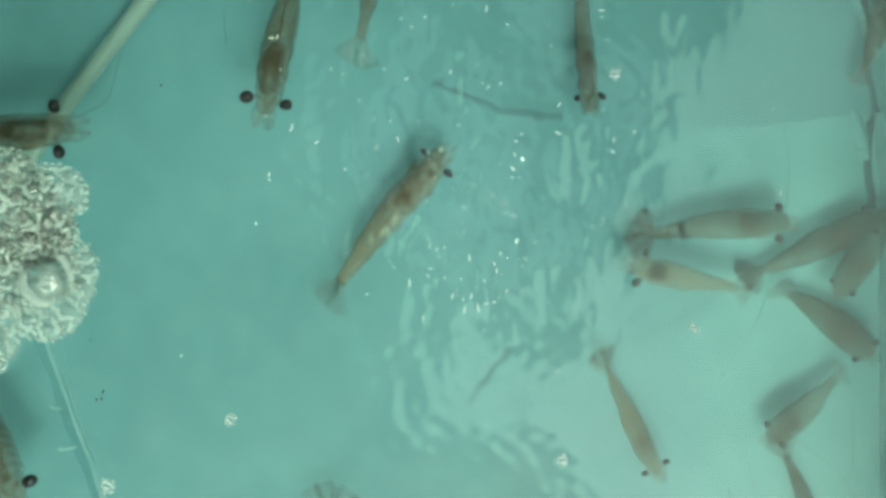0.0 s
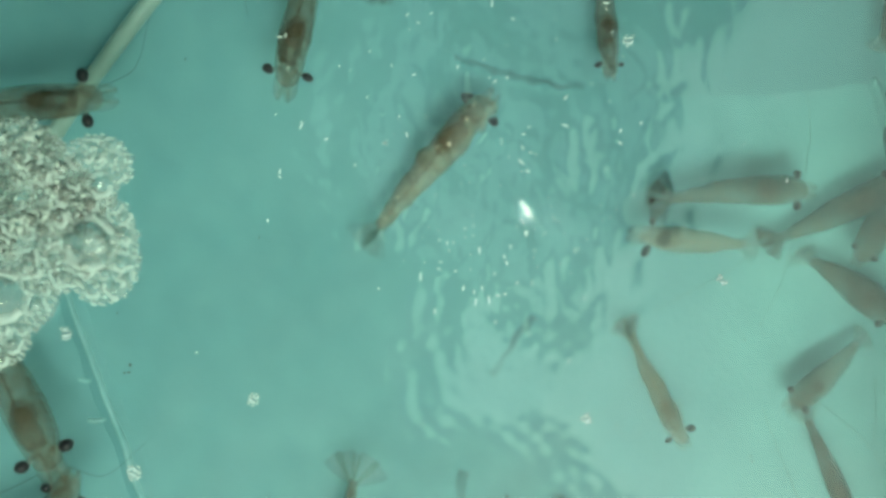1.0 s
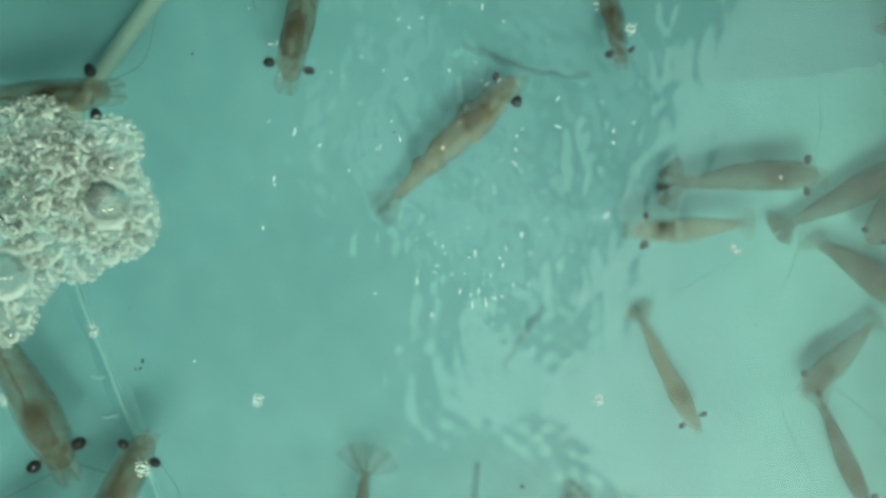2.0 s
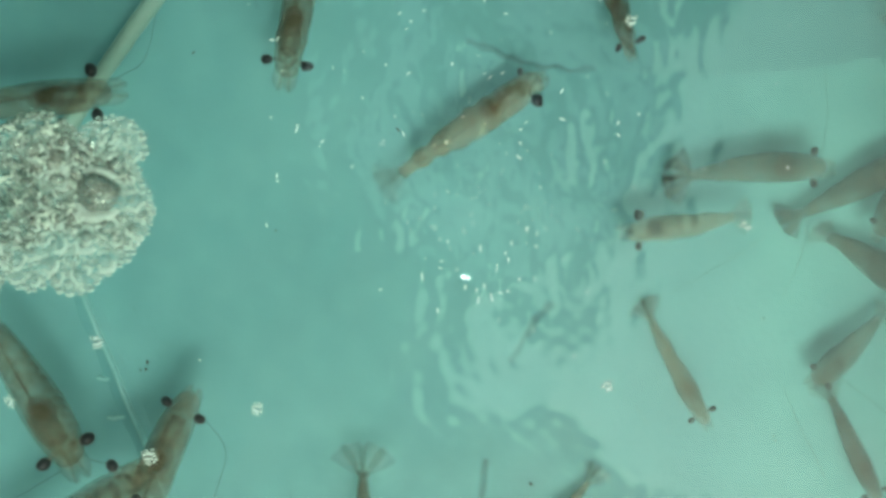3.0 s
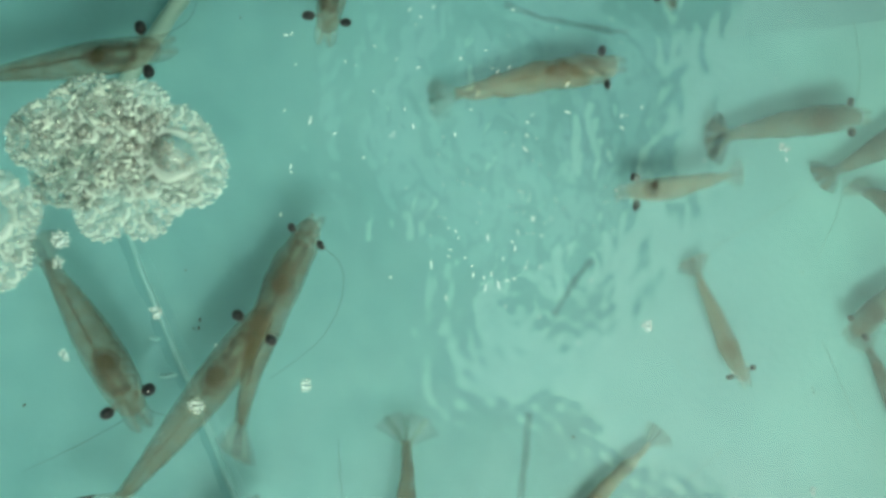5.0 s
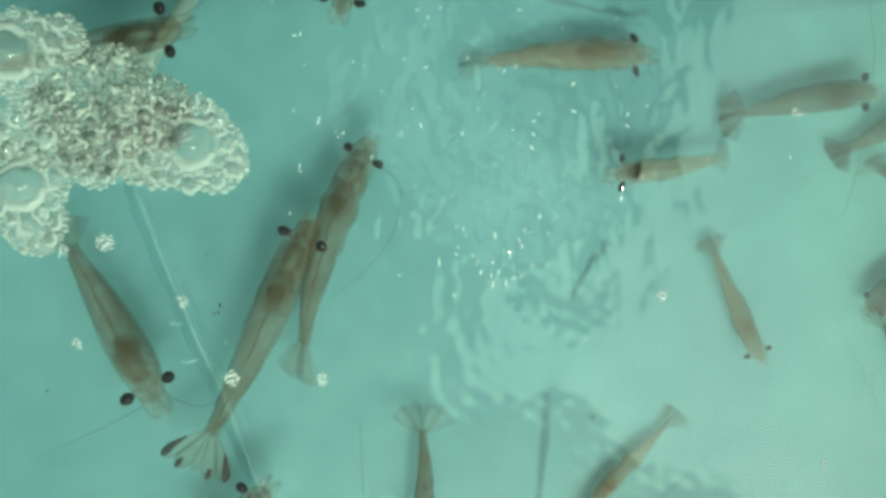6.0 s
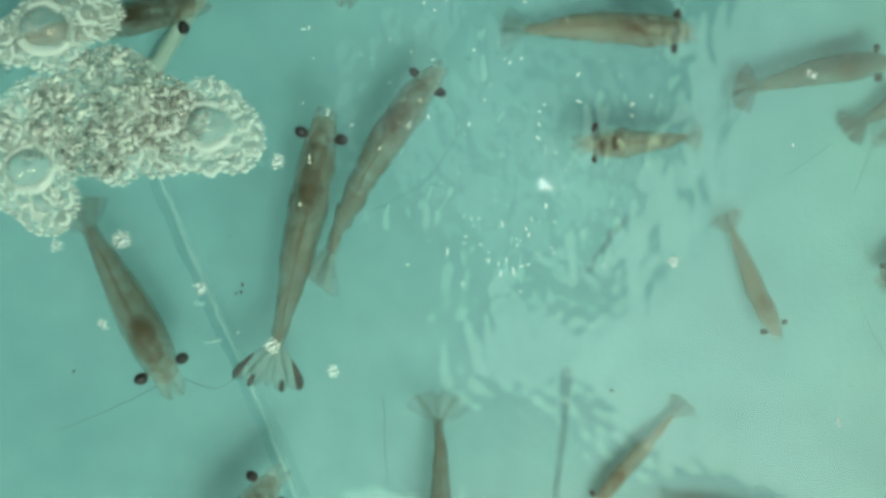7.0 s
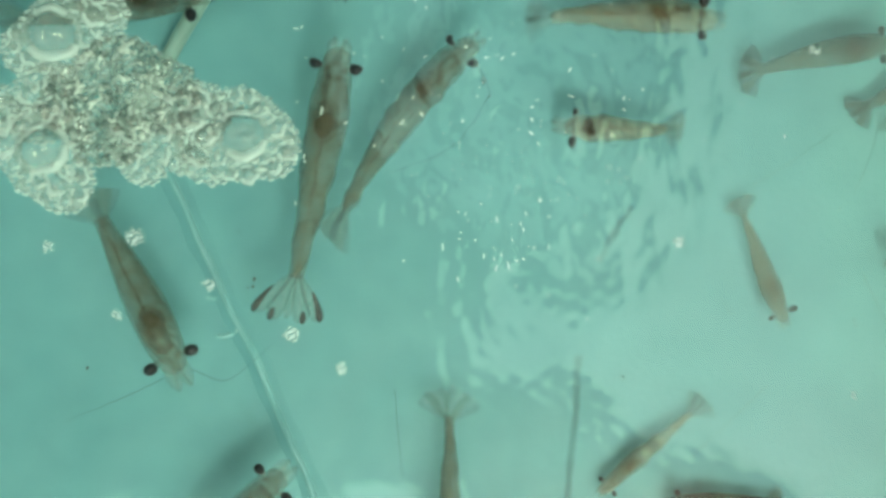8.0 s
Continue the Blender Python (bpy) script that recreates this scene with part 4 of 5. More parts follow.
def speck(x, y, r, seed):
    q = random.Random(seed)
    rings = []
    for z, k in ((-0.0006, 0.7), (0.0004, 1.0), (0.0010, 0.6)):
        rings.append([(k * r * q.uniform(0.6, 1.3) * math.cos(a * math.pi / 3), 1.5 * k * r * q.uniform(0.6, 1.3) * math.sin(a * math.pi / 3), z) for a in range(6)])
    v, f = loft(rings)
    ob = new("speck", mesh_of("speck", v, f, SPECK))
    ob.matrix_basis = pose(x, y, 0.0006, 0, 0, q.uniform(0, 180))
    tagged(ob, "dark speck of debris on the liner", "debris", "specks on the floor")


speck(-0.1420, 0.0822, 0.00048, 0)
speck(-0.1714, -0.0758, 0.00060, 1)
speck(-0.1052, -0.0083, 0.00048, 2)
speck(-0.1767, -0.0456, 0.00048, 3)
speck(-0.1707, -0.0720, 0.00072, 4)
speck(0.0194, -0.1411, 0.00060, 5)
speck(-0.0414, 0.0385, 0.00048, 6)
speck(0.0187, -0.1408, 0.00072, 7)
speck(0.1426, -0.1239, 0.00048, 8)
speck(0.1420, -0.1214, 0.00048, 9)
speck(0.1398, -0.0624, 0.00048, 10)
speck(-0.1742, -0.0760, 0.00060, 11)
speck(-0.0049, 0.0948, 0.00060, 12)
speck(-0.2613, -0.1107, 0.00072, 13)


# ---- what moves ----
def motions():
    walk(water, [(0, pose(0, 0.0012, 0.16, -0.3, 0.5199, 0)), (0.25, pose(-0.0027, -0.0017, 0.16, -0.1602, 0.6141, 0.1196)), (0.5, pose(-0.0057, -0.0047, 0.16, -0.0698, 0.5718, 0.2364)), (0.75, pose(-0.0068, -0.0079, 0.16, -0.058, 0.4028, 0.348)), (1, pose(-0.0082, -0.0113, 0.16, -0.1219, 0.1894, 0.4517)), (1.25, pose(-0.0103, -0.0135, 0.16, -0.2279, 0.0391, 0.5453)), (1.5, pose(-0.0127, -0.0156, 0.16, -0.3251, 0.0236, 0.6267)), (1.75, pose(-0.0141, -0.0165, 0.16, -0.3661, 0.1374, 0.6939)), (2, pose(-0.0152, -0.0171, 0.16, -0.3267, 0.3012, 0.7456)), (2.25, pose(-0.016, -0.0175, 0.16, -0.2152, 0.4073, 0.7806)), (2.5, pose(-0.0164, -0.0176, 0.16, -0.0695, 0.3807, 0.798)), (2.75, pose(-0.0164, -0.0176, 0.16, 0.0587, 0.2223, 0.7975)), (3, pose(-0.0162, -0.0173, 0.16, 0.1247, 0.0084, 0.7791)), (3.25, pose(-0.018, -0.0198, 0.16, 0.1093, -0.1532, 0.7432)), (3.5, pose(-0.0201, -0.0222, 0.16, 0.0263, -0.1845, 0.6906)), (3.75, pose(-0.022, -0.0236, 0.16, -0.0827, -0.0818, 0.6225)), (4, pose(-0.0245, -0.0252, 0.16, -0.1656, 0.0819, 0.5404)), (4.25, pose(-0.0275, -0.0269, 0.16, -0.181, 0.1988, 0.4461)), (4.5, pose(-0.0308, -0.0289, 0.16, -0.1149, 0.1879, 0.3419)), (4.75, pose(-0.0336, -0.0311, 0.16, 0.0133, 0.0411, 0.23)), (5, pose(-0.0362, -0.0333, 0.16, 0.159, -0.172, 0.1129)), (5.25, pose(-0.0383, -0.0355, 0.16, 0.2705, -0.3439, -0.0067)), (5.5, pose(-0.0401, -0.0377, 0.16, 0.3099, -0.3909, -0.1262)), (5.75, pose(-0.0414, -0.0396, 0.16, 0.2687, -0.3002, -0.2428)), (6, pose(-0.0426, -0.0412, 0.16, 0.1716, -0.138, -0.354)), (6.25, pose(-0.0437, -0.0431, 0.16, 0.0656, -0.0113, -0.4572)), (6.5, pose(-0.0451, -0.0448, 0.16, 0.0017, -0.0066, -0.5502)), (6.75, pose(-0.0473, -0.0465, 0.16, 0.0136, -0.1409, -0.6308)), (7, pose(-0.05, -0.0481, 0.16, 0.104, -0.3518, -0.6973)), (7.25, pose(-0.0513, -0.0481, 0.16, 0.2438, -0.5332, -0.748)), (7.5, pose(-0.0527, -0.0484, 0.16, 0.3836, -0.5956, -0.782)), (7.75, pose(-0.055, -0.0495, 0.16, 0.474, -0.5178, -0.7984)), (8, pose(-0.0571, -0.0508, 0.16, 0.4858, -0.3584, -0.7969))])
    walk(shrimp_a, [(0, pose(-0.1826, 0.0563, 0.034, 0, 0, 5.1978)), (0.5, pose(-0.1867, 0.0583, 0.034, 0, 0, 4.893)), (1, pose(-0.1816, 0.0584, 0.034, 0, 0, 5.3056)), (1.5, pose(-0.1818, 0.0592, 0.034, 0, 0, 4.9297)), (2.2, pose(-0.1819, 0.059, 0.034, 0, 0, 4.9043)), (3, pose(-0.1822, 0.059, 0.034, 0, 0, 5.5289)), (3.5, pose(-0.1826, 0.0604, 0.034, 0, 0, 6.8217)), (4, pose(-0.1832, 0.0611, 0.034, 0, 0, 7.13)), (4.5, pose(-0.1841, 0.0612, 0.034, 0, 0, 6.6941)), (5.2, pose(-0.1833, 0.0631, 0.034, 0, 0, 8.1947)), (6, pose(-0.1827, 0.0655, 0.034, 0, 0, 9.9825)), (6.5, pose(-0.1844, 0.0659, 0.034, 0, 0, 9.5231)), (7, pose(-0.1858, 0.0689, 0.034, 0, 0, 8.5584)), (7.5, pose(-0.1852, 0.0711, 0.034, 0, 0, 5.2426)), (8, pose(-0.1851, 0.0735, 0.034, 0, 0, 4.5975))])
    walk(shrimp_b, [(0, pose(-0.0848, 0.0707, 0.029, 0, 0, -101.5909)), (0.5, pose(-0.0886, 0.0714, 0.029, 0, 0, -101.0024)), (1, pose(-0.0861, 0.0706, 0.029, 0, 0, -101.7367)), (1.5, pose(-0.0878, 0.0703, 0.029, 0, 0, -102.9847)), (2.2, pose(-0.0895, 0.0703, 0.029, 0, 0, -102.3099)), (3, pose(-0.0914, 0.0708, 0.029, 0, 0, -101.5614)), (3.5, pose(-0.0934, 0.0716, 0.029, 0, 0, -103.1163)), (4, pose(-0.094, 0.0722, 0.029, 0, 0, -104.2262)), (4.5, pose(-0.0945, 0.0729, 0.029, 0, 0, -102.5352)), (5.2, pose(-0.0946, 0.0746, 0.029, 0, 0, -103.0752)), (6, pose(-0.0955, 0.0765, 0.029, 0, 0, -103.8259)), (6.5, pose(-0.0982, 0.0767, 0.029, 0, 0, -102.1897)), (7, pose(-0.1009, 0.0769, 0.029, 0, 0, -102.1897)), (7.5, pose(-0.1036, 0.0771, 0.029, 0, 0, -102.1897)), (8, pose(-0.1063, 0.0773, 0.029, 0, 0, -102.1897))])
    walk(shrimp_c, [(0, pose(-0.0216, 0.162, 0.05, 0, 0, 73.103)), (0.5, pose(-0.0255, 0.1671, 0.05, 0, 0, 72.1373)), (1, pose(-0.0245, 0.1768, 0.05, 0, 0, 72.0125)), (1.5, pose(-0.0261, 0.1965, 0.05, 0, 0, 72.1725)), (2.2, pose(-0.0284, 0.2242, 0.05, 0, 0, 72.1725)), (3, pose(-0.0311, 0.2558, 0.05, 0, 0, 72.1725)), (3.5, pose(-0.0327, 0.2755, 0.05, 0, 0, 72.1725)), (4, pose(-0.0344, 0.2953, 0.05, 0, 0, 72.1725)), (4.5, pose(-0.036, 0.315, 0.05, 0, 0, 72.1725)), (5.2, pose(-0.0383, 0.3426, 0.05, 0, 0, 72.1725)), (6, pose(-0.0409, 0.3742, 0.05, 0, 0, 72.1725)), (6.5, pose(-0.0426, 0.394, 0.05, 0, 0, 72.1725)), (7, pose(-0.0442, 0.4137, 0.05, 0, 0, 72.1725)), (7.5, pose(-0.0459, 0.4335, 0.05, 0, 0, 72.1725)), (8, pose(-0.0475, 0.4532, 0.05, 0, 0, 72.1725))])
    walk(shrimp_d, [(0, pose(0.0707, 0.0729, 0.021, 0, 0, -86.2137)), (0.5, pose(0.0687, 0.0752, 0.021, 0, 0, -88.2236)), (1, pose(0.0708, 0.074, 0.021, 0, 0, -87.3546)), (1.5, pose(0.0714, 0.0743, 0.021, 0, 0, -82.8311)), (2.2, pose(0.0731, 0.0744, 0.021, 0, 0, -78.413)), (3, pose(0.075, 0.0748, 0.021, 0, 0, -74.4332)), (3.5, pose(0.0757, 0.0755, 0.021, 0, 0, -72.528)), (4, pose(0.0755, 0.077, 0.021, 0, 0, -72.2357)), (4.5, pose(0.0752, 0.0782, 0.021, 0, 0, -75.4985)), (5.2, pose(0.0749, 0.0798, 0.021, 0, 0, -75.4985)), (6, pose(0.0745, 0.0816, 0.021, 0, 0, -75.4985)), (6.5, pose(0.0742, 0.0827, 0.021, 0, 0, -75.4985)), (7, pose(0.0739, 0.0839, 0.021, 0, 0, -75.4985)), (7.5, pose(0.0737, 0.085, 0.021, 0, 0, -75.4985)), (8, pose(0.0734, 0.0862, 0.021, 0, 0, -75.4985))])
    walk(shrimp_e, [(0, pose(-0.0036, 0.0422, 0.019, 0, 0, 48.8728)), (0.5, pose(-0.0013, 0.0482, 0.019, 0, 0, 49.9116)), (1, pose(0.0065, 0.0533, 0.019, 0, 0, 46.1873)), (1.5, pose(0.0114, 0.0564, 0.019, 0, 0, 43.2573)), (2.2, pose(0.018, 0.0574, 0.019, 0, 0, 37.3258)), (3, pose(0.0253, 0.0559, 0.019, 0, 0, 28.4345)), (3.5, pose(0.0296, 0.0525, 0.019, 0, 0, 20.1334)), (4, pose(0.0334, 0.049, 0.019, 0, 0, 13.8695)), (4.5, pose(0.0371, 0.0468, 0.019, 0, 0, 8.9445)), (5.2, pose(0.0427, 0.0444, 0.019, 0, 0, 2.1519)), (6, pose(0.0497, 0.0421, 0.019, 0, 0, -4.6697)), (6.5, pose(0.0549, 0.0408, 0.019, 0, 0, -7.1287)), (7, pose(0.0621, 0.041, 0.019, 0, 0, -9.0156)), (7.5, pose(0.0675, 0.0407, 0.019, 0, 0, -9.2558)), (8, pose(0.0736, 0.0409, 0.019, 0, 0, -9.2867))])
    walk(shrimp_f, [(0, pose(-0.2213, -0.1448, 0.034, 0, 0, 68.255)), (0.5, pose(-0.207, -0.1372, 0.034, 0, 0, 68.255)), (1, pose(-0.1928, -0.1296, 0.034, 0, 0, 68.255)), (1.5, pose(-0.1785, -0.122, 0.034, 0, 0, 62.577)), (2.2, pose(-0.1603, -0.1095, 0.034, 0, 0, 57.746)), (3, pose(-0.1464, -0.093, 0.034, 0, 0, 59.945)), (3.5, pose(-0.1368, -0.0792, 0.034, 0, 0, 59.891)), (4, pose(-0.1274, -0.0634, 0.034, 0, 0, 60.693)), (4.5, pose(-0.1191, -0.0478, 0.034, 0, 0, 56.740)), (5.2, pose(-0.1061, -0.0253, 0.034, 0, 0, 57.843)), (6, pose(-0.0898, -0.0012, 0.034, 0, 0, 58.537)), (6.5, pose(-0.078, 0.0103, 0.034, 0, 0, 52.417)), (7, pose(-0.0654, 0.023, 0.034, 0, 0, 45.715)), (7.5, pose(-0.059, 0.0273, 0.034, 0, 0, 42.194)), (8, pose(-0.0511, 0.033, 0.034, 0, 0, 38.266))])
    walk(shrimp_g, [(0, pose(-0.2306, -0.1819, 0.047, 0, 0, 33.6561)), (0.5, pose(-0.2208, -0.1722, 0.047, 0, 0, 33.6561)), (1, pose(-0.211, -0.1625, 0.047, 0, 0, 33.6561)), (1.5, pose(-0.2012, -0.1529, 0.047, 0, 0, 33.6561)), (2.2, pose(-0.1875, -0.1393, 0.047, 0, 0, 33.6561)), (3, pose(-0.1718, -0.1238, 0.047, 0, 0, 33.6561)), (3.5, pose(-0.162, -0.1141, 0.047, 0, 0, 36.681)), (4, pose(-0.1526, -0.1032, 0.047, 0, 0, 42.4442)), (4.5, pose(-0.144, -0.0901, 0.047, 0, 0, 45.9685)), (5.2, pose(-0.1317, -0.0676, 0.047, 0, 0, 53.4999)), (6, pose(-0.1205, -0.0407, 0.047, 0, 0, 63.2151)), (6.5, pose(-0.1198, -0.0252, 0.047, 0, 0, 69.3893)), (7, pose(-0.1191, -0.001, 0.047, 0, 0, 75.246)), (7.5, pose(-0.1169, 0.0122, 0.047, 0, 0, 76.6512)), (8, pose(-0.1136, 0.0288, 0.047, 0, 0, 75.4238))])
    walk(shrimp_h, [(0, pose(-0.2036, -0.1136, 0.035, 0, 0, -64.9913)), (0.5, pose(-0.2072, -0.115, 0.035, 0, 0, -66.2934)), (1, pose(-0.2015, -0.1111, 0.035, 0, 0, -64.5636)), (1.5, pose(-0.2021, -0.1098, 0.035, 0, 0, -64.821)), (2.2, pose(-0.2029, -0.113, 0.035, 0, 0, -63.3198)), (3, pose(-0.2015, -0.1099, 0.035, 0, 0, -61.6852)), (3.5, pose(-0.1996, -0.1088, 0.035, 0, 0, -62.1802)), (4, pose(-0.1988, -0.1077, 0.035, 0, 0, -57.9148)), (4.5, pose(-0.1994, -0.1077, 0.035, 0, 0, -61.5034)), (5.2, pose(-0.1999, -0.1082, 0.035, 0, 0, -63.7943)), (6, pose(-0.2014, -0.1092, 0.035, 0, 0, -65.5416)), (6.5, pose(-0.2042, -0.1105, 0.035, 0, 0, -67.1179)), (7, pose(-0.2073, -0.1097, 0.035, 0, 0, -67.7615)), (7.5, pose(-0.208, -0.1084, 0.035, 0, 0, -68.7625)), (8, pose(-0.2093, -0.1077, 0.035, 0, 0, -69.6921))])
    walk(shrimp_i, [(0, pose(0.0959, -0.0091, 0.023, 0, 0, 163.7543)), (0.5, pose(0.091, -0.0097, 0.023, 0, 0, 168.3394)), (1, pose(0.0883, -0.01, 0.023, 0, 0, 170.5212)), (1.5, pose(0.0841, -0.0116, 0.023, 0, 0, 174.5621)), (2.2, pose(0.0801, -0.0139, 0.023, 0, 0, 178.1364)), (3, pose(0.0755, -0.016, 0.023, 0, 0, 180.7742)), (3.5, pose(0.0711, -0.0161, 0.023, 0, 0, 181.2207)), (4, pose(0.0662, -0.0165, 0.023, 0, 0, 181.5519)), (4.5, pose(0.0602, -0.0171, 0.023, 0, 0, 182.2435)), (5.2, pose(0.0507, -0.0171, 0.023, 0, 0, 181.8917)), (6, pose(0.0383, -0.0164, 0.023, 0, 0, 180.0973)), (6.5, pose(0.0283, -0.0153, 0.023, 0, 0, 177.2606)), (7, pose(0.0158, -0.0121, 0.023, 0, 0, 174.7695)), (7.5, pose(0.0107, -0.0097, 0.023, 0, 0, 171.0402)), (8, pose(0.0029, -0.0086, 0.023, 0, 0, 170.0945))])
    walk(shrimp_j, [(0, pose(0.1636, 0.012, 0.017, 0, 0, -0.4163)), (0.5, pose(0.1627, 0.0121, 0.017, 0, 0, 0.2248)), (1, pose(0.1623, 0.0118, 0.017, 0, 0, -2.7685)), (1.5, pose(0.1626, 0.0116, 0.017, 0, 0, -3.0297)), (2.2, pose(0.1627, 0.0114, 0.017, 0, 0, -3.8429)), (3, pose(0.1627, 0.0114, 0.017, 0, 0, -4.2558)), (3.5, pose(0.1624, 0.0115, 0.017, 0, 0, -3.1124)), (4, pose(0.1628, 0.0127, 0.017, 0, 0, -0.6893)), (4.5, pose(0.1626, 0.0132, 0.017, 0, 0, -0.2502)), (5.2, pose(0.1628, 0.0141, 0.017, 0, 0, -0.4685)), (6, pose(0.1631, 0.0153, 0.017, 0, 0, -0.6331)), (6.5, pose(0.1628, 0.0161, 0.017, 0, 0, 0.115)), (7, pose(0.1624, 0.0166, 0.017, 0, 0, -0.13)), (7.5, pose(0.1631, 0.0171, 0.017, 0, 0, -0.9441)), (8, pose(0.1629, 0.0178, 0.017, 0, 0, -0.8316))])
    walk(shrimp_p, [(0, pose(0.1045, -0.108, 0.014, 0, 0, -61.4245)), (0.5, pose(0.1036, -0.1096, 0.014, 0, 0, -61.9542)), (1, pose(0.1044, -0.1085, 0.014, 0, 0, -62.1208)), (1.5, pose(0.1041, -0.1085, 0.014, 0, 0, -63.0399)), (2.2, pose(0.1041, -0.1083, 0.014, 0, 0, -63.2647)), (3, pose(0.1043, -0.1084, 0.014, 0, 0, -62.7421)), (3.5, pose(0.1043, -0.109, 0.014, 0, 0, -61.7187)), (4, pose(0.1039, -0.1098, 0.014, 0, 0, -64.8559)), (4.5, pose(0.1039, -0.1109, 0.014, 0, 0, -66.4888)), (5.2, pose(0.1037, -0.1114, 0.014, 0, 0, -67.7236)), (6, pose(0.1036, -0.1118, 0.014, 0, 0, -68.3052)), (6.5, pose(0.1036, -0.1124, 0.014, 0, 0, -67.8628)), (7, pose(0.1028, -0.1128, 0.014, 0, 0, -69.1944)), (7.5, pose(0.1026, -0.1131, 0.014, 0, 0, -70.6762)), (8, pose(0.1021, -0.1136, 0.014, 0, 0, -72.5097))])
    walk(shrimp_q, [(0, pose(-0.071, -0.2044, 0.022, 0, 0, -105.2606)), (0.5, pose(-0.0724, -0.2042, 0.022, 0, 0, -105.2606)), (1, pose(-0.0739, -0.204, 0.022, 0, 0, -105.2606)), (1.5, pose(-0.0753, -0.2038, 0.022, 0, 0, -106.6106)), (2.2, pose(-0.0723, -0.2043, 0.022, 0, 0, -102.4022)), (3, pose(-0.0685, -0.2058, 0.022, 0, 0, -96.5203)), (3.5, pose(-0.0692, -0.2078, 0.022, 0, 0, -95.6712)), (4, pose(-0.0701, -0.2117, 0.022, 0, 0, -96.8945)), (4.5, pose(-0.0724, -0.2124, 0.022, 0, 0, -98.0186)), (5.2, pose(-0.0737, -0.2144, 0.022, 0, 0, -98.0087)), (6, pose(-0.0747, -0.2176, 0.022, 0, 0, -97.2773)), (6.5, pose(-0.0761, -0.2203, 0.022, 0, 0, -96.6688)), (7, pose(-0.0785, -0.224, 0.022, 0, 0, -97.1274)), (7.5, pose(-0.0786, -0.2244, 0.022, 0, 0, -97.6735)), (8, pose(-0.0815, -0.2272, 0.022, 0, 0, -98.0485))])
    walk(shrimp_r, [(0, pose(0.0141, -0.1892, 0.0095, 0, 0, 232.7356)), (0.5, pose(0.0105, -0.1924, 0.0095, 0, 0, 232.3537)), (1, pose(0.0069, -0.1956, 0.0095, 0, 0, 231.9718)), (1.5, pose(0.0049, -0.1966, 0.0095, 0, 0, 231.5872)), (2.2, pose(0.006, -0.1916, 0.0095, 0, 0, 231.9125)), (3, pose(0.0099, -0.185, 0.0095, 0, 0, 230.4142)), (3.5, pose(0.013, -0.1861, 0.0095, 0, 0, 225.0234)), (4, pose(0.0136, -0.1849, 0.0095, 0, 0, 223.6193)), (4.5, pose(0.0142, -0.1857, 0.0095, 0, 0, 223.2927)), (5.2, pose(0.0143, -0.1855, 0.0095, 0, 0, 223.557)), (6, pose(0.0136, -0.1868, 0.0095, 0, 0, 223.7685)), (6.5, pose(0.012, -0.1915, 0.0095, 0, 0, 223.1303)), (7, pose(0.0077, -0.196, 0.0095, 0, 0, 224.7355)), (7.5, pose(0.0071, -0.1952, 0.0095, 0, 0, 222.8294)), (8, pose(0.0052, -0.1958, 0.0095, 0, 0, 216.6315))])
    walk(shrimp_s, [(0, pose(-0.1238, -0.1796, 0.036, 0, 0, 48.3671)), (0.5, pose(-0.1261, -0.1785, 0.036, 0, 0, 48.3671)), (1, pose(-0.1284, -0.1775, 0.036, 0, 0, 48.3671)), (1.5, pose(-0.1306, -0.1765, 0.036, 0, 0, 48.3671)), (2.2, pose(-0.1338, -0.175, 0.036, 0, 0, 48.3671)), (3, pose(-0.1375, -0.1734, 0.036, 0, 0, 48.3671)), (3.5, pose(-0.1398, -0.1724, 0.036, 0, 0, 48.3671)), (4, pose(-0.1421, -0.1713, 0.036, 0, 0, 48.3671)), (4.5, pose(-0.1443, -0.1703, 0.036, 0, 0, 48.3671)), (5.2, pose(-0.1475, -0.1682, 0.036, 0, 0, 47.5407)), (6, pose(-0.1512, -0.1672, 0.036, 0, 0, 47.2851)), (6.5, pose(-0.1537, -0.1699, 0.036, 0, 0, 48.7698)), (7, pose(-0.1596, -0.173, 0.036, 0, 0, 45.7651)), (7.5, pose(-0.1616, -0.173, 0.036, 0, 0, 45.249)), (8, pose(-0.1643, -0.1737, 0.036, 0, 0, 38.9747))])
    walk(shrimp_t, [(0, pose(0.0978, -0.1517, 0.0095, 0, 0, 179.4549)), (0.5, pose(0.0939, -0.1557, 0.0095, 0, 0, 179.4549)), (1, pose(0.0901, -0.1596, 0.0095, 0, 0, 179.4549)), (1.5, pose(0.0862, -0.1635, 0.0095, 0, 0, 179.4549)), (2.2, pose(0.0809, -0.169, 0.0095, 0, 0, 179.4549)), (3, pose(0.0747, -0.1752, 0.0095, 0, 0, 179.4549)), (3.5, pose(0.0709, -0.1791, 0.0095, 0, 0, 179.4549)), (4, pose(0.067, -0.1831, 0.0095, 0, 0, 179.4549)), (4.5, pose(0.0632, -0.187, 0.0095, 0, 0, 179.4549)), (5.2, pose(0.0578, -0.1924, 0.0095, 0, 0, 179.4549)), (6, pose(0.0517, -0.1987, 0.0095, 0, 0, 179.4549)), (6.5, pose(0.0478, -0.2026, 0.0095, 0, 0, 179.4549)), (7, pose(0.044, -0.2065, 0.0095, 0, 0, 178.9258)), (7.5, pose(0.0425, -0.2063, 0.0095, 0, 0, 178.4699)), (8, pose(0.04, -0.2076, 0.0095, 0, 0, 178.0042))])
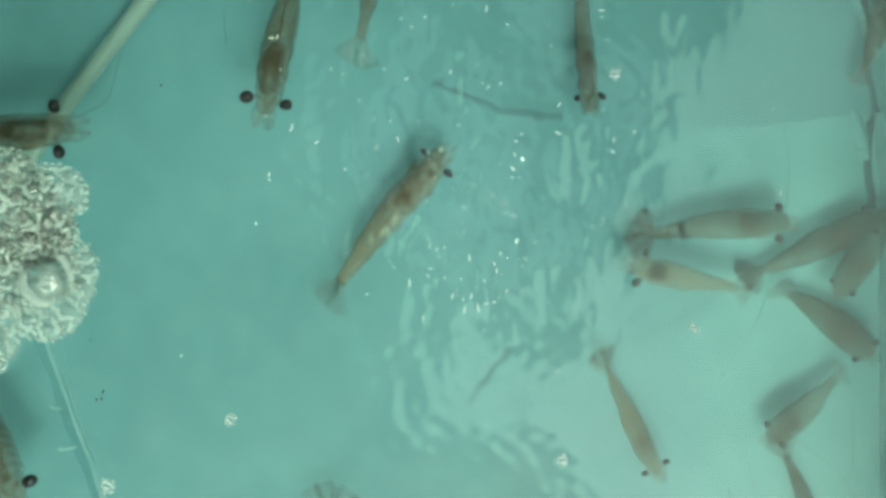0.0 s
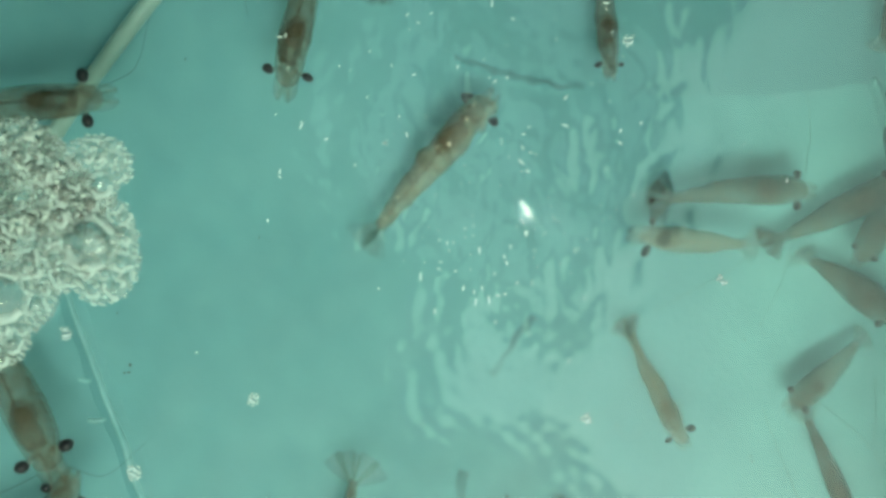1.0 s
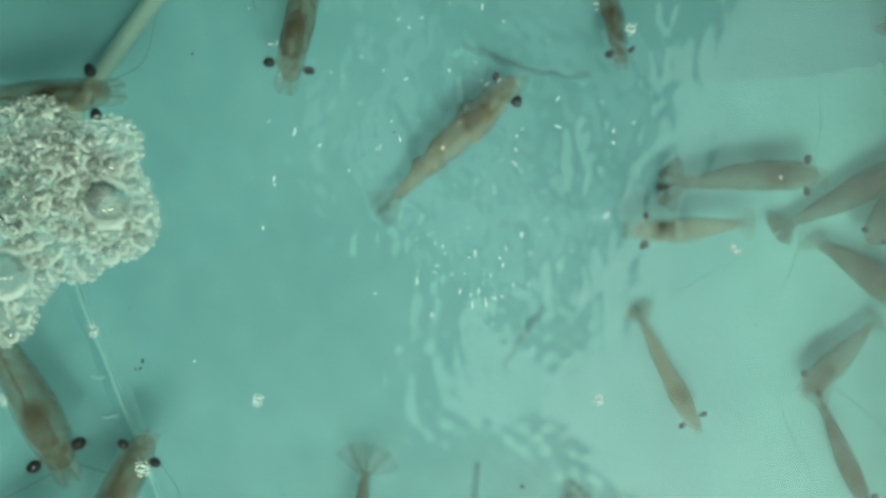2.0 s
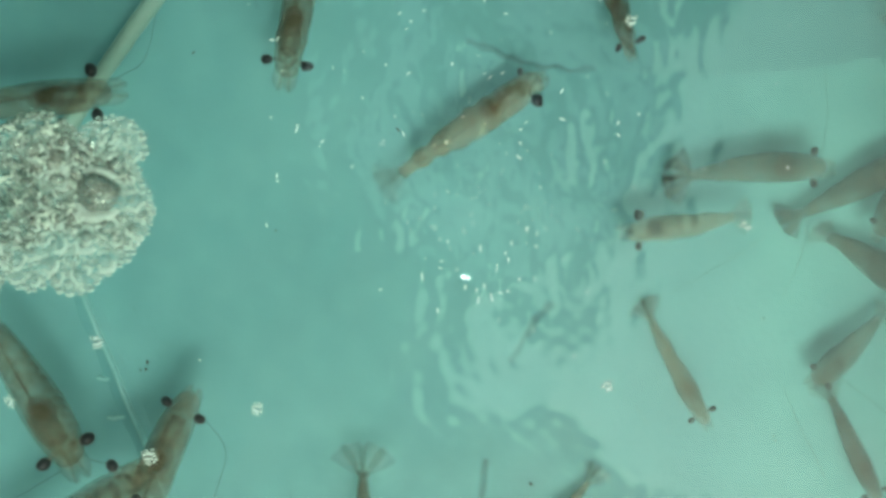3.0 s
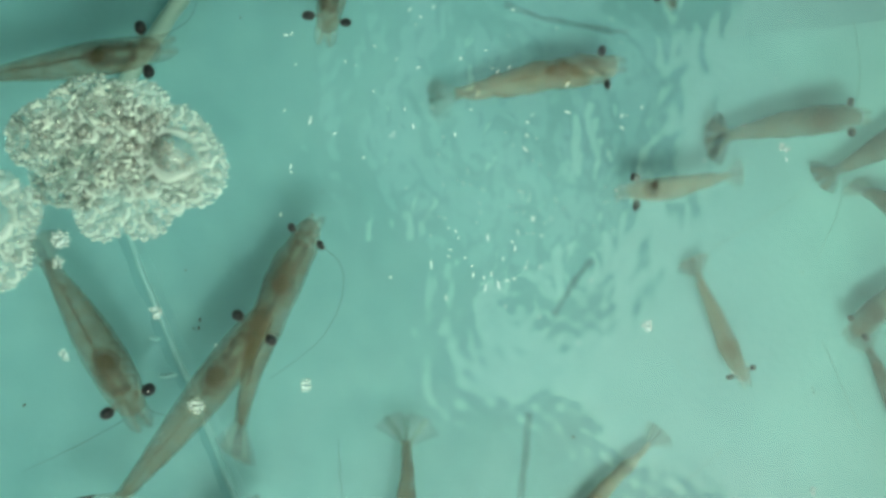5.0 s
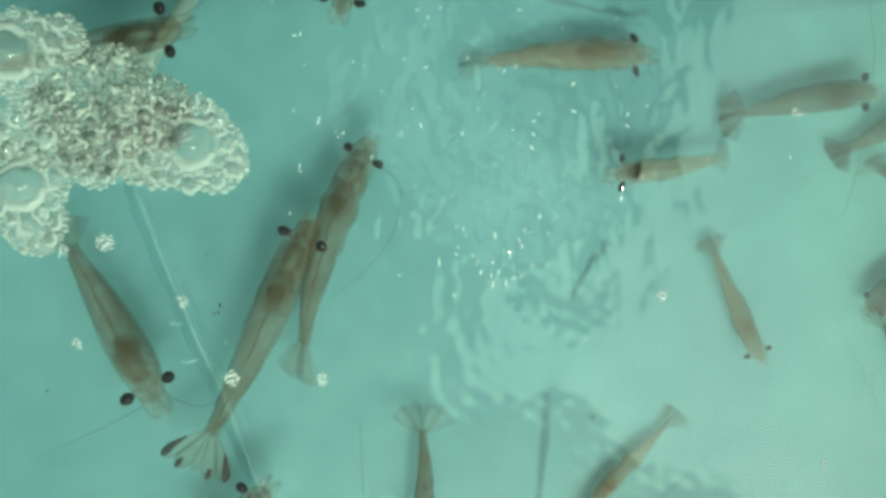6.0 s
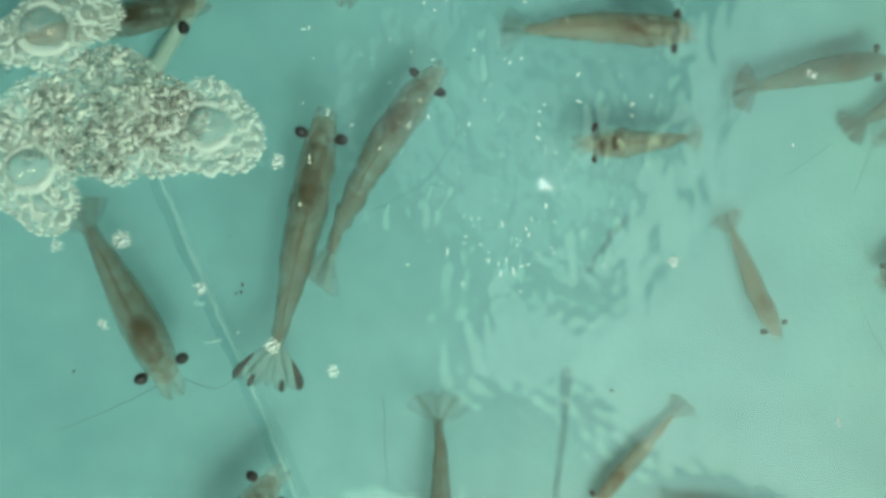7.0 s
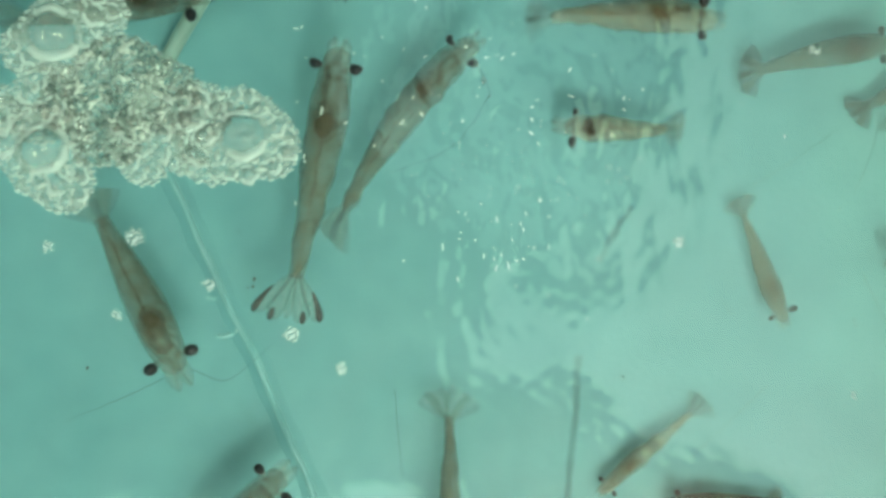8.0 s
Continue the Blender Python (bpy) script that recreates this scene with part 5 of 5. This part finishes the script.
    walk(raft_d, [(0, pose(-0.146, -0.0113, 0.1605, 0, 0, -40)), (0.5, pose(-0.1497, -0.0123, 0.1605, 0, 0, -26.6667)), (1, pose(-0.1432, -0.0117, 0.1605, 0, 0, -13.3333)), (1.5, pose(-0.1407, -0.0035, 0.1605, 0, 0, 0)), (2.2, pose(-0.1436, 0.0017, 0.1605, 0, 0, 2.3333)), (3, pose(-0.147, 0.0037, 0.1605, 0, 0, 5)), (3.5, pose(-0.144, 0.0024, 0.1605, 0, 0, 6.6667)), (4, pose(-0.1444, 0.0025, 0.1605, 0, 0, 8.3333)), (4.5, pose(-0.1445, 0.0009, 0.1605, 0, 0, 10)), (5.2, pose(-0.1455, -0.0007, 0.1605, 0, 0, 13)), (6, pose(-0.1476, -0.0033, 0.1605, 0, 0, 16.4286)), (6.5, pose(-0.1501, -0.007, 0.1605, 0, 0, 18.5714)), (7, pose(-0.1522, -0.006, 0.1605, 0, 0, 20.7143)), (7.5, pose(-0.1484, -0.0092, 0.1605, 0, 0, 22.8571)), (8, pose(-0.1441, -0.0131, 0.1605, 0, 0, 25))])
    walk(raft_c, [(0, pose(-0.1644, 0.0145, 0.1605, 0, 0, 0)), (0.5, pose(-0.1731, 0.0134, 0.1605, 0, 0, 0.9375)), (1, pose(-0.1711, 0.0127, 0.1605, 0, 0, 1.875)), (1.5, pose(-0.1689, 0.0193, 0.1605, 0, 0, 2.8125)), (2.2, pose(-0.1683, 0.0182, 0.1605, 0, 0, 4.125)), (3, pose(-0.1694, 0.012, 0.1605, 0, 0, 5.625)), (3.5, pose(-0.1716, 0.0067, 0.1605, 0, 0, 6.5625)), (4, pose(-0.174, 0.007, 0.1605, 0, 0, 7.5)), (4.5, pose(-0.1755, 0.0066, 0.1605, 0, 0, 8.4375)), (5.2, pose(-0.1752, 0.01, 0.1605, 0, 0, 9.75)), (6, pose(-0.1767, 0.0138, 0.1605, 0, 0, 11.25)), (6.5, pose(-0.1832, 0.0129, 0.1605, 0, 0, 12.1875)), (7, pose(-0.1886, 0.0056, 0.1605, 0, 0, 13.125)), (7.5, pose(-0.1872, 0.0074, 0.1605, 0, 0, 14.0625)), (8, pose(-0.1895, 0.0078, 0.1605, 0, 0, 15))])
    walk(raft_b, [(0, pose(-0.177, -0.0312, 0.1605, 0, 0, -30)), (0.5, pose(-0.185, -0.0325, 0.1605, 0, 0, -27.5)), (1, pose(-0.1773, -0.0311, 0.1605, 0, 0, -25)), (1.5, pose(-0.1752, -0.0284, 0.1605, 0, 0, -22.5)), (2.2, pose(-0.1857, -0.0226, 0.1605, 0, 0, -19)), (3, pose(-0.2012, -0.0205, 0.1605, 0, 0, -15)), (3.5, pose(-0.2068, -0.0298, 0.1605, 0, 0, -12.5)), (4, pose(-0.2095, -0.0288, 0.1605, 0, 0, -10)), (4.5, pose(-0.2168, -0.0251, 0.1605, 0, 0, -7.5)), (5.2, pose(-0.2168, -0.0204, 0.1605, 0, 0, -4)), (6, pose(-0.2147, -0.0158, 0.1605, 0, 0, 0)), (6.5, pose(-0.217, -0.0138, 0.1605, 0, 0, 2.5)), (7, pose(-0.2237, -0.0175, 0.1605, 0, 0, 5)), (7.5, pose(-0.2246, -0.013, 0.1605, 0, 0, 7.5)), (8, pose(-0.2236, -0.0116, 0.1605, 0, 0, 10))])
    walk(raft_a, [(0, pose(-0.2790, 0.0296, 0.1605, 0, 0, -20)), (0.5, pose(-0.2812, 0.027, 0.1605, 0, 0, -18.125)), (1, pose(-0.2834, 0.0244, 0.1605, 0, 0, -16.25)), (1.5, pose(-0.2841, 0.0236, 0.1605, 0, 0, -14.375)), (2.2, pose(-0.2797, 0.0274, 0.1605, 0, 0, -11.75)), (3, pose(-0.2750, 0.0327, 0.1605, 0, 0, -8.75)), (3.5, pose(-0.2723, 0.0328, 0.1605, 0, 0, -6.875)), (4, pose(-0.2717, 0.0317, 0.1605, 0, 0, -5)), (4.5, pose(-0.2590, 0.0313, 0.1605, 0, 0, -3.125)), (5.2, pose(-0.2348, 0.0331, 0.1605, 0, 0, -0.5)), (6, pose(-0.2149, 0.0358, 0.1605, 0, 0, 2.5)), (6.5, pose(-0.2127, 0.0369, 0.1605, 0, 0, 4.375)), (7, pose(-0.2115, 0.0369, 0.1605, 0, 0, 6.25)), (7.5, pose(-0.2114, 0.0384, 0.1605, 0, 0, 8.125)), (8, pose(-0.2134, 0.0336, 0.1605, 0, 0, 10))])
    walk(raft_e, [(0, pose(-0.156, -0.0092, 0.1605, 0, 0, 0)), (0.5, pose(-0.1615, -0.0101, 0.1605, 0, 0, 1.875)), (1, pose(-0.1548, -0.0133, 0.1605, 0, 0, 3.75)), (1.5, pose(-0.1504, -0.0108, 0.1605, 0, 0, 5.625)), (2.2, pose(-0.1527, -0.0119, 0.1605, 0, 0, 8.25)), (3, pose(-0.1557, -0.0159, 0.1605, 0, 0, 11.25)), (3.5, pose(-0.1516, -0.0204, 0.1605, 0, 0, 13.125)), (4, pose(-0.1517, -0.0195, 0.1605, 0, 0, 15)), (4.5, pose(-0.1519, -0.0203, 0.1605, 0, 0, 16.875)), (5.2, pose(-0.1593, -0.0106, 0.1605, 0, 0, 19.5)), (6, pose(-0.1687, 0.0001, 0.1605, 0, 0, 22.5)), (6.5, pose(-0.1704, -0.003, 0.1605, 0, 0, 24.375)), (7, pose(-0.1732, -0.0067, 0.1605, 0, 0, 26.25)), (7.5, pose(-0.1699, -0.0075, 0.1605, 0, 0, 28.125)), (8, pose(-0.1685, -0.0087, 0.1605, 0, 0, 30))])
    walk(raft_f, [(0, pose(-0.1495, 0.0159, 0.1605, 0, 0, 0)), (0.5, pose(-0.1526, 0.0133, 0.1605, 0, 0, 1.5)), (1, pose(-0.1459, 0.0131, 0.1605, 0, 0, 3)), (1.5, pose(-0.1465, 0.0167, 0.1605, 0, 0, 4.5)), (2.2, pose(-0.1462, 0.0177, 0.1605, 0, 0, 6.6)), (3, pose(-0.1463, 0.0163, 0.1605, 0, 0, 9)), (3.5, pose(-0.1426, 0.017, 0.1605, 0, 0, 10.5)), (4, pose(-0.142, 0.0141, 0.1605, 0, 0, 12)), (4.5, pose(-0.1431, 0.0135, 0.1605, 0, 0, 13.5)), (5.2, pose(-0.1743, 0.0105, 0.1605, 0, 0, 15.6)), (6, pose(-0.211, 0.0048, 0.1605, 0, 0, 18)), (6.5, pose(-0.2156, 0.0049, 0.1605, 0, 0, 19.5)), (7, pose(-0.2228, 0.0013, 0.1605, 0, 0, 21)), (7.5, pose(-0.2241, 0.0036, 0.1605, 0, 0, 22.5)), (8, pose(-0.2236, 0.0052, 0.1605, 0, 0, 24))])
    walk(bits_a, [(0, pose(-0.0787, -0.0633, 0.1605, 0, 0, 0)), (0.5, pose(-0.0854, -0.0685, 0.1605, 0, 0, 2.5)), (1, pose(-0.0836, -0.0706, 0.1605, 0, 0, 5)), (1.5, pose(-0.0861, -0.0726, 0.1605, 0, 0, 7.5)), (2.2, pose(-0.0888, -0.0749, 0.1605, 0, 0, 11)), (3, pose(-0.0916, -0.0782, 0.1605, 0, 0, 15)), (3.5, pose(-0.0933, -0.0822, 0.1605, 0, 0, 17.5)), (4, pose(-0.0947, -0.0857, 0.1605, 0, 0, 20)), (4.5, pose(-0.0968, -0.0883, 0.1605, 0, 0, 22.5)), (5.2, pose(-0.0995, -0.0924, 0.1605, 0, 0, 26)), (6, pose(-0.103, -0.0976, 0.1605, 0, 0, 30)), (6.5, pose(-0.1063, -0.1018, 0.1605, 0, 0, 32.5)), (7, pose(-0.1108, -0.1055, 0.1605, 0, 0, 35)), (7.5, pose(-0.1114, -0.1061, 0.1605, 0, 0, 37.5)), (8, pose(-0.1139, -0.1086, 0.1605, 0, 0, 40))])
    walk(bits_b, [(0, pose(-0.1637, -0.0436, 0.1605, 0, 0, 0)), (0.5, pose(-0.1586, -0.0443, 0.1605, 0, 0, 1.875)), (1, pose(-0.1535, -0.0451, 0.1605, 0, 0, 3.75)), (1.5, pose(-0.15, -0.0452, 0.1605, 0, 0, 5.625)), (2.2, pose(-0.1491, -0.0472, 0.1605, 0, 0, 8.25)), (3, pose(-0.1503, -0.0509, 0.1605, 0, 0, 11.25)), (3.5, pose(-0.1522, -0.0548, 0.1605, 0, 0, 13.125)), (4, pose(-0.1524, -0.0582, 0.1605, 0, 0, 15)), (4.5, pose(-0.1544, -0.0591, 0.1605, 0, 0, 16.875)), (5.2, pose(-0.1548, -0.061, 0.1605, 0, 0, 19.5)), (6, pose(-0.1554, -0.0639, 0.1605, 0, 0, 22.5)), (6.5, pose(-0.1579, -0.0668, 0.1605, 0, 0, 24.375)), (7, pose(-0.1606, -0.069, 0.1605, 0, 0, 26.25)), (7.5, pose(-0.1611, -0.0692, 0.1605, 0, 0, 28.125)), (8, pose(-0.1631, -0.0708, 0.1605, 0, 0, 30))])
    walk(bits_c, [(0, pose(0.0443, -0.0784, 0.1605, 0, 0, 0)), (0.5, pose(0.0409, -0.0798, 0.1605, 0, 0, -1.875)), (1, pose(0.0409, -0.0792, 0.1605, 0, 0, -3.75)), (1.5, pose(0.0396, -0.0788, 0.1605, 0, 0, -5.625)), (2.2, pose(0.0393, -0.0767, 0.1605, 0, 0, -8.25)), (3, pose(0.0388, -0.0748, 0.1605, 0, 0, -11.25)), (3.5, pose(0.0365, -0.0759, 0.1605, 0, 0, -13.125)), (4, pose(0.0351, -0.076, 0.1605, 0, 0, -15)), (4.5, pose(0.0342, -0.0757, 0.1605, 0, 0, -16.875)), (5.2, pose(0.0326, -0.0743, 0.1605, 0, 0, -19.5)), (6, pose(0.0303, -0.0731, 0.1605, 0, 0, -22.5)), (6.5, pose(0.028, -0.074, 0.1605, 0, 0, -24.375)), (7, pose(0.0257, -0.0724, 0.1605, 0, 0, -26.25)), (7.5, pose(0.025, -0.0716, 0.1605, 0, 0, -28.125)), (8, pose(0.0234, -0.0708, 0.1605, 0, 0, -30))])
    walk(bits_d, [(0, pose(0.0642, 0.0648, 0.1605, 0, 0, 0)), (0.5, pose(0.0595, 0.065, 0.1605, 0, 0, -1.875)), (1, pose(0.0585, 0.0623, 0.1605, 0, 0, -3.75)), (1.5, pose(0.0567, 0.0611, 0.1605, 0, 0, -5.625)), (2.2, pose(0.0553, 0.061, 0.1605, 0, 0, -8.25)), (3, pose(0.0533, 0.0607, 0.1605, 0, 0, -11.25)), (3.5, pose(0.05, 0.0592, 0.1605, 0, 0, -13.125)), (4, pose(0.0495, 0.0604, 0.1605, 0, 0, -15)), (4.5, pose(0.0489, 0.0616, 0.1605, 0, 0, -16.875)), (5.2, pose(0.0488, 0.0619, 0.1605, 0, 0, -19.5)), (6, pose(0.0488, 0.0619, 0.1605, 0, 0, -22.5)), (6.5, pose(0.0488, 0.0619, 0.1605, 0, 0, -24.375)), (7, pose(0.0488, 0.0619, 0.1605, 0, 0, -26.25)), (7.5, pose(0.0488, 0.0619, 0.1605, 0, 0, -28.125)), (8, pose(0.0488, 0.0619, 0.1605, 0, 0, -30))])
    walk(bits_e, [(0, pose(0.0931, -0.0292, 0.1605, 0, 0, 0)), (0.5, pose(0.0911, -0.0287, 0.1605, 0, 0, 1.25)), (1, pose(0.0923, -0.0276, 0.1605, 0, 0, 2.5)), (1.5, pose(0.0918, -0.0254, 0.1605, 0, 0, 3.75)), (2.2, pose(0.0922, -0.0213, 0.1605, 0, 0, 5.5)), (3, pose(0.0926, -0.0171, 0.1605, 0, 0, 7.5)), (3.5, pose(0.0921, -0.016, 0.1605, 0, 0, 8.75)), (4, pose(0.0913, -0.013, 0.1605, 0, 0, 10)), (4.5, pose(0.0899, -0.0108, 0.1605, 0, 0, 11.25)), (5.2, pose(0.0883, -0.0081, 0.1605, 0, 0, 13)), (6, pose(0.0868, -0.0053, 0.1605, 0, 0, 15)), (6.5, pose(0.086, -0.0039, 0.1605, 0, 0, 16.25)), (7, pose(0.0853, -0.0026, 0.1605, 0, 0, 17.5)), (7.5, pose(0.0845, -0.0013, 0.1605, 0, 0, 18.75)), (8, pose(0.0838, -0.0001, 0.1605, 0, 0, 20))])
    walk(bits_f, [(0, pose(-0.1242, -0.0879, 0.1605, 0, 0, 0)), (0.5, pose(-0.1307, -0.0942, 0.1605, 0, 0, 3.75)), (1, pose(-0.1286, -0.0975, 0.1605, 0, 0, 7.5)), (1.5, pose(-0.1315, -0.1004, 0.1605, 0, 0, 11.25)), (2.2, pose(-0.1321, -0.0976, 0.1605, 0, 0, 16.5)), (3, pose(-0.1324, -0.0944, 0.1605, 0, 0, 22.5)), (3.5, pose(-0.1348, -0.098, 0.1605, 0, 0, 26.25)), (4, pose(-0.1394, -0.0979, 0.1605, 0, 0, 30)), (4.5, pose(-0.1416, -0.0978, 0.1605, 0, 0, 33.75)), (5.2, pose(-0.1409, -0.0964, 0.1605, 0, 0, 39)), (6, pose(-0.1382, -0.095, 0.1605, 0, 0, 45)), (6.5, pose(-0.1356, -0.0954, 0.1605, 0, 0, 48.75)), (7, pose(-0.134, -0.0937, 0.1605, 0, 0, 52.5)), (7.5, pose(-0.1336, -0.0931, 0.1605, 0, 0, 56.25)), (8, pose(-0.1325, -0.0934, 0.1605, 0, 0, 60))])
    walk(bits_g, [(0, pose(0.0934, -0.141, 0.1605, 0, 0, 0)), (0.5, pose(0.0934, -0.141, 0.1605, 0, 0, 1.25)), (1, pose(0.0934, -0.141, 0.1605, 0, 0, 2.5)), (1.5, pose(0.0934, -0.141, 0.1605, 0, 0, 3.75)), (2.2, pose(0.0934, -0.141, 0.1605, 0, 0, 5.5)), (3, pose(0.0934, -0.141, 0.1605, 0, 0, 7.5)), (3.5, pose(0.0934, -0.141, 0.1605, 0, 0, 8.75)), (4, pose(0.0934, -0.141, 0.1605, 0, 0, 10)), (4.5, pose(0.0934, -0.141, 0.1605, 0, 0, 11.25)), (5.2, pose(0.0934, -0.141, 0.1605, 0, 0, 13)), (6, pose(0.0891, -0.1419, 0.1605, 0, 0, 15)), (6.5, pose(0.0866, -0.1422, 0.1605, 0, 0, 16.25)), (7, pose(0.0857, -0.1399, 0.1605, 0, 0, 17.5)), (7.5, pose(0.0863, -0.138, 0.1605, 0, 0, 18.75)), (8, pose(0.0869, -0.1376, 0.1605, 0, 0, 20))])
    walk(bits_h, [(0, pose(-0.1414, 0.0086, 0.1605, 0, 0, 0)), (0.5, pose(-0.1389, 0.0058, 0.1605, 0, 0, 1.25)), (1, pose(-0.1365, 0.003, 0.1605, 0, 0, 2.5)), (1.5, pose(-0.1342, 0.0006, 0.1605, 0, 0, 3.75)), (2.2, pose(-0.1308, -0.0022, 0.1605, 0, 0, 5.5)), (3, pose(-0.1289, -0.0033, 0.1605, 0, 0, 7.5)), (3.5, pose(-0.1318, -0.0002, 0.1605, 0, 0, 8.75)), (4, pose(-0.1337, 0.0032, 0.1605, 0, 0, 10)), (4.5, pose(-0.1346, 0.0037, 0.1605, 0, 0, 11.25)), (5.2, pose(-0.1325, -0.0034, 0.1605, 0, 0, 13)), (6, pose(-0.1289, -0.0143, 0.1605, 0, 0, 15)), (6.5, pose(-0.127, -0.0203, 0.1605, 0, 0, 16.25)), (7, pose(-0.1266, -0.0215, 0.1605, 0, 0, 17.5)), (7.5, pose(-0.1266, -0.0215, 0.1605, 0, 0, 18.75)), (8, pose(-0.1266, -0.0215, 0.1605, 0, 0, 20))])
    walk(bits_i, [(0, pose(-0.1838, -0.0721, 0.1605, 0, 0, 0)), (0.5, pose(-0.1838, -0.0721, 0.1605, 0, 0, 1.25)), (1, pose(-0.1838, -0.0721, 0.1605, 0, 0, 2.5)), (1.5, pose(-0.1838, -0.0721, 0.1605, 0, 0, 3.75)), (2.2, pose(-0.1838, -0.0721, 0.1605, 0, 0, 5.5)), (3, pose(-0.1838, -0.0721, 0.1605, 0, 0, 7.5)), (3.5, pose(-0.1838, -0.0721, 0.1605, 0, 0, 8.75)), (4, pose(-0.1845, -0.0723, 0.1605, 0, 0, 10)), (4.5, pose(-0.1876, -0.0738, 0.1605, 0, 0, 11.25)), (5.2, pose(-0.1924, -0.0756, 0.1605, 0, 0, 13)), (6, pose(-0.1971, -0.0781, 0.1605, 0, 0, 15)), (6.5, pose(-0.1985, -0.0808, 0.1605, 0, 0, 16.25)), (7, pose(-0.2, -0.0806, 0.1605, 0, 0, 17.5)), (7.5, pose(-0.2004, -0.0802, 0.1605, 0, 0, 18.75)), (8, pose(-0.2008, -0.0798, 0.1605, 0, 0, 20))])
    walk(bits_j, [(0, pose(-0.1981, -0.0206, 0.1605, 0, 0, 0)), (0.5, pose(-0.1981, -0.0206, 0.1605, 0, 0, 1.25)), (1, pose(-0.1981, -0.0206, 0.1605, 0, 0, 2.5)), (1.5, pose(-0.1981, -0.0206, 0.1605, 0, 0, 3.75)), (2.2, pose(-0.1981, -0.0206, 0.1605, 0, 0, 5.5)), (3, pose(-0.1981, -0.0206, 0.1605, 0, 0, 7.5)), (3.5, pose(-0.1981, -0.0206, 0.1605, 0, 0, 8.75)), (4, pose(-0.1975, -0.0215, 0.1605, 0, 0, 10)), (4.5, pose(-0.1942, -0.0261, 0.1605, 0, 0, 11.25)), (5.2, pose(-0.1887, -0.0326, 0.1605, 0, 0, 13)), (6, pose(-0.1842, -0.0396, 0.1605, 0, 0, 15)), (6.5, pose(-0.1856, -0.0424, 0.1605, 0, 0, 16.25)), (7, pose(-0.1903, -0.0479, 0.1605, 0, 0, 17.5)), (7.5, pose(-0.1905, -0.046, 0.1605, 0, 0, 18.75)), (8, pose(-0.191, -0.0494, 0.1605, 0, 0, 20))])
    walk(bits_k, [(0, pose(-0.1915, -0.0395, 0.1605, 0, 0, 0)), (0.5, pose(-0.1915, -0.0395, 0.1605, 0, 0, 1.25)), (1, pose(-0.1915, -0.0395, 0.1605, 0, 0, 2.5)), (1.5, pose(-0.1915, -0.0395, 0.1605, 0, 0, 3.75)), (2.2, pose(-0.1915, -0.0395, 0.1605, 0, 0, 5.5)), (3, pose(-0.1915, -0.0395, 0.1605, 0, 0, 7.5)), (3.5, pose(-0.1915, -0.0395, 0.1605, 0, 0, 8.75)), (4, pose(-0.1915, -0.0395, 0.1605, 0, 0, 10)), (4.5, pose(-0.1915, -0.0395, 0.1605, 0, 0, 11.25)), (5.2, pose(-0.1915, -0.0395, 0.1605, 0, 0, 13)), (6, pose(-0.2004, -0.0419, 0.1605, 0, 0, 15)), (6.5, pose(-0.2078, -0.0438, 0.1605, 0, 0, 16.25)), (7, pose(-0.2159, -0.0482, 0.1605, 0, 0, 17.5)), (7.5, pose(-0.2219, -0.0481, 0.1605, 0, 0, 18.75)), (8, pose(-0.2253, -0.0501, 0.1605, 0, 0, 20))])


motions()
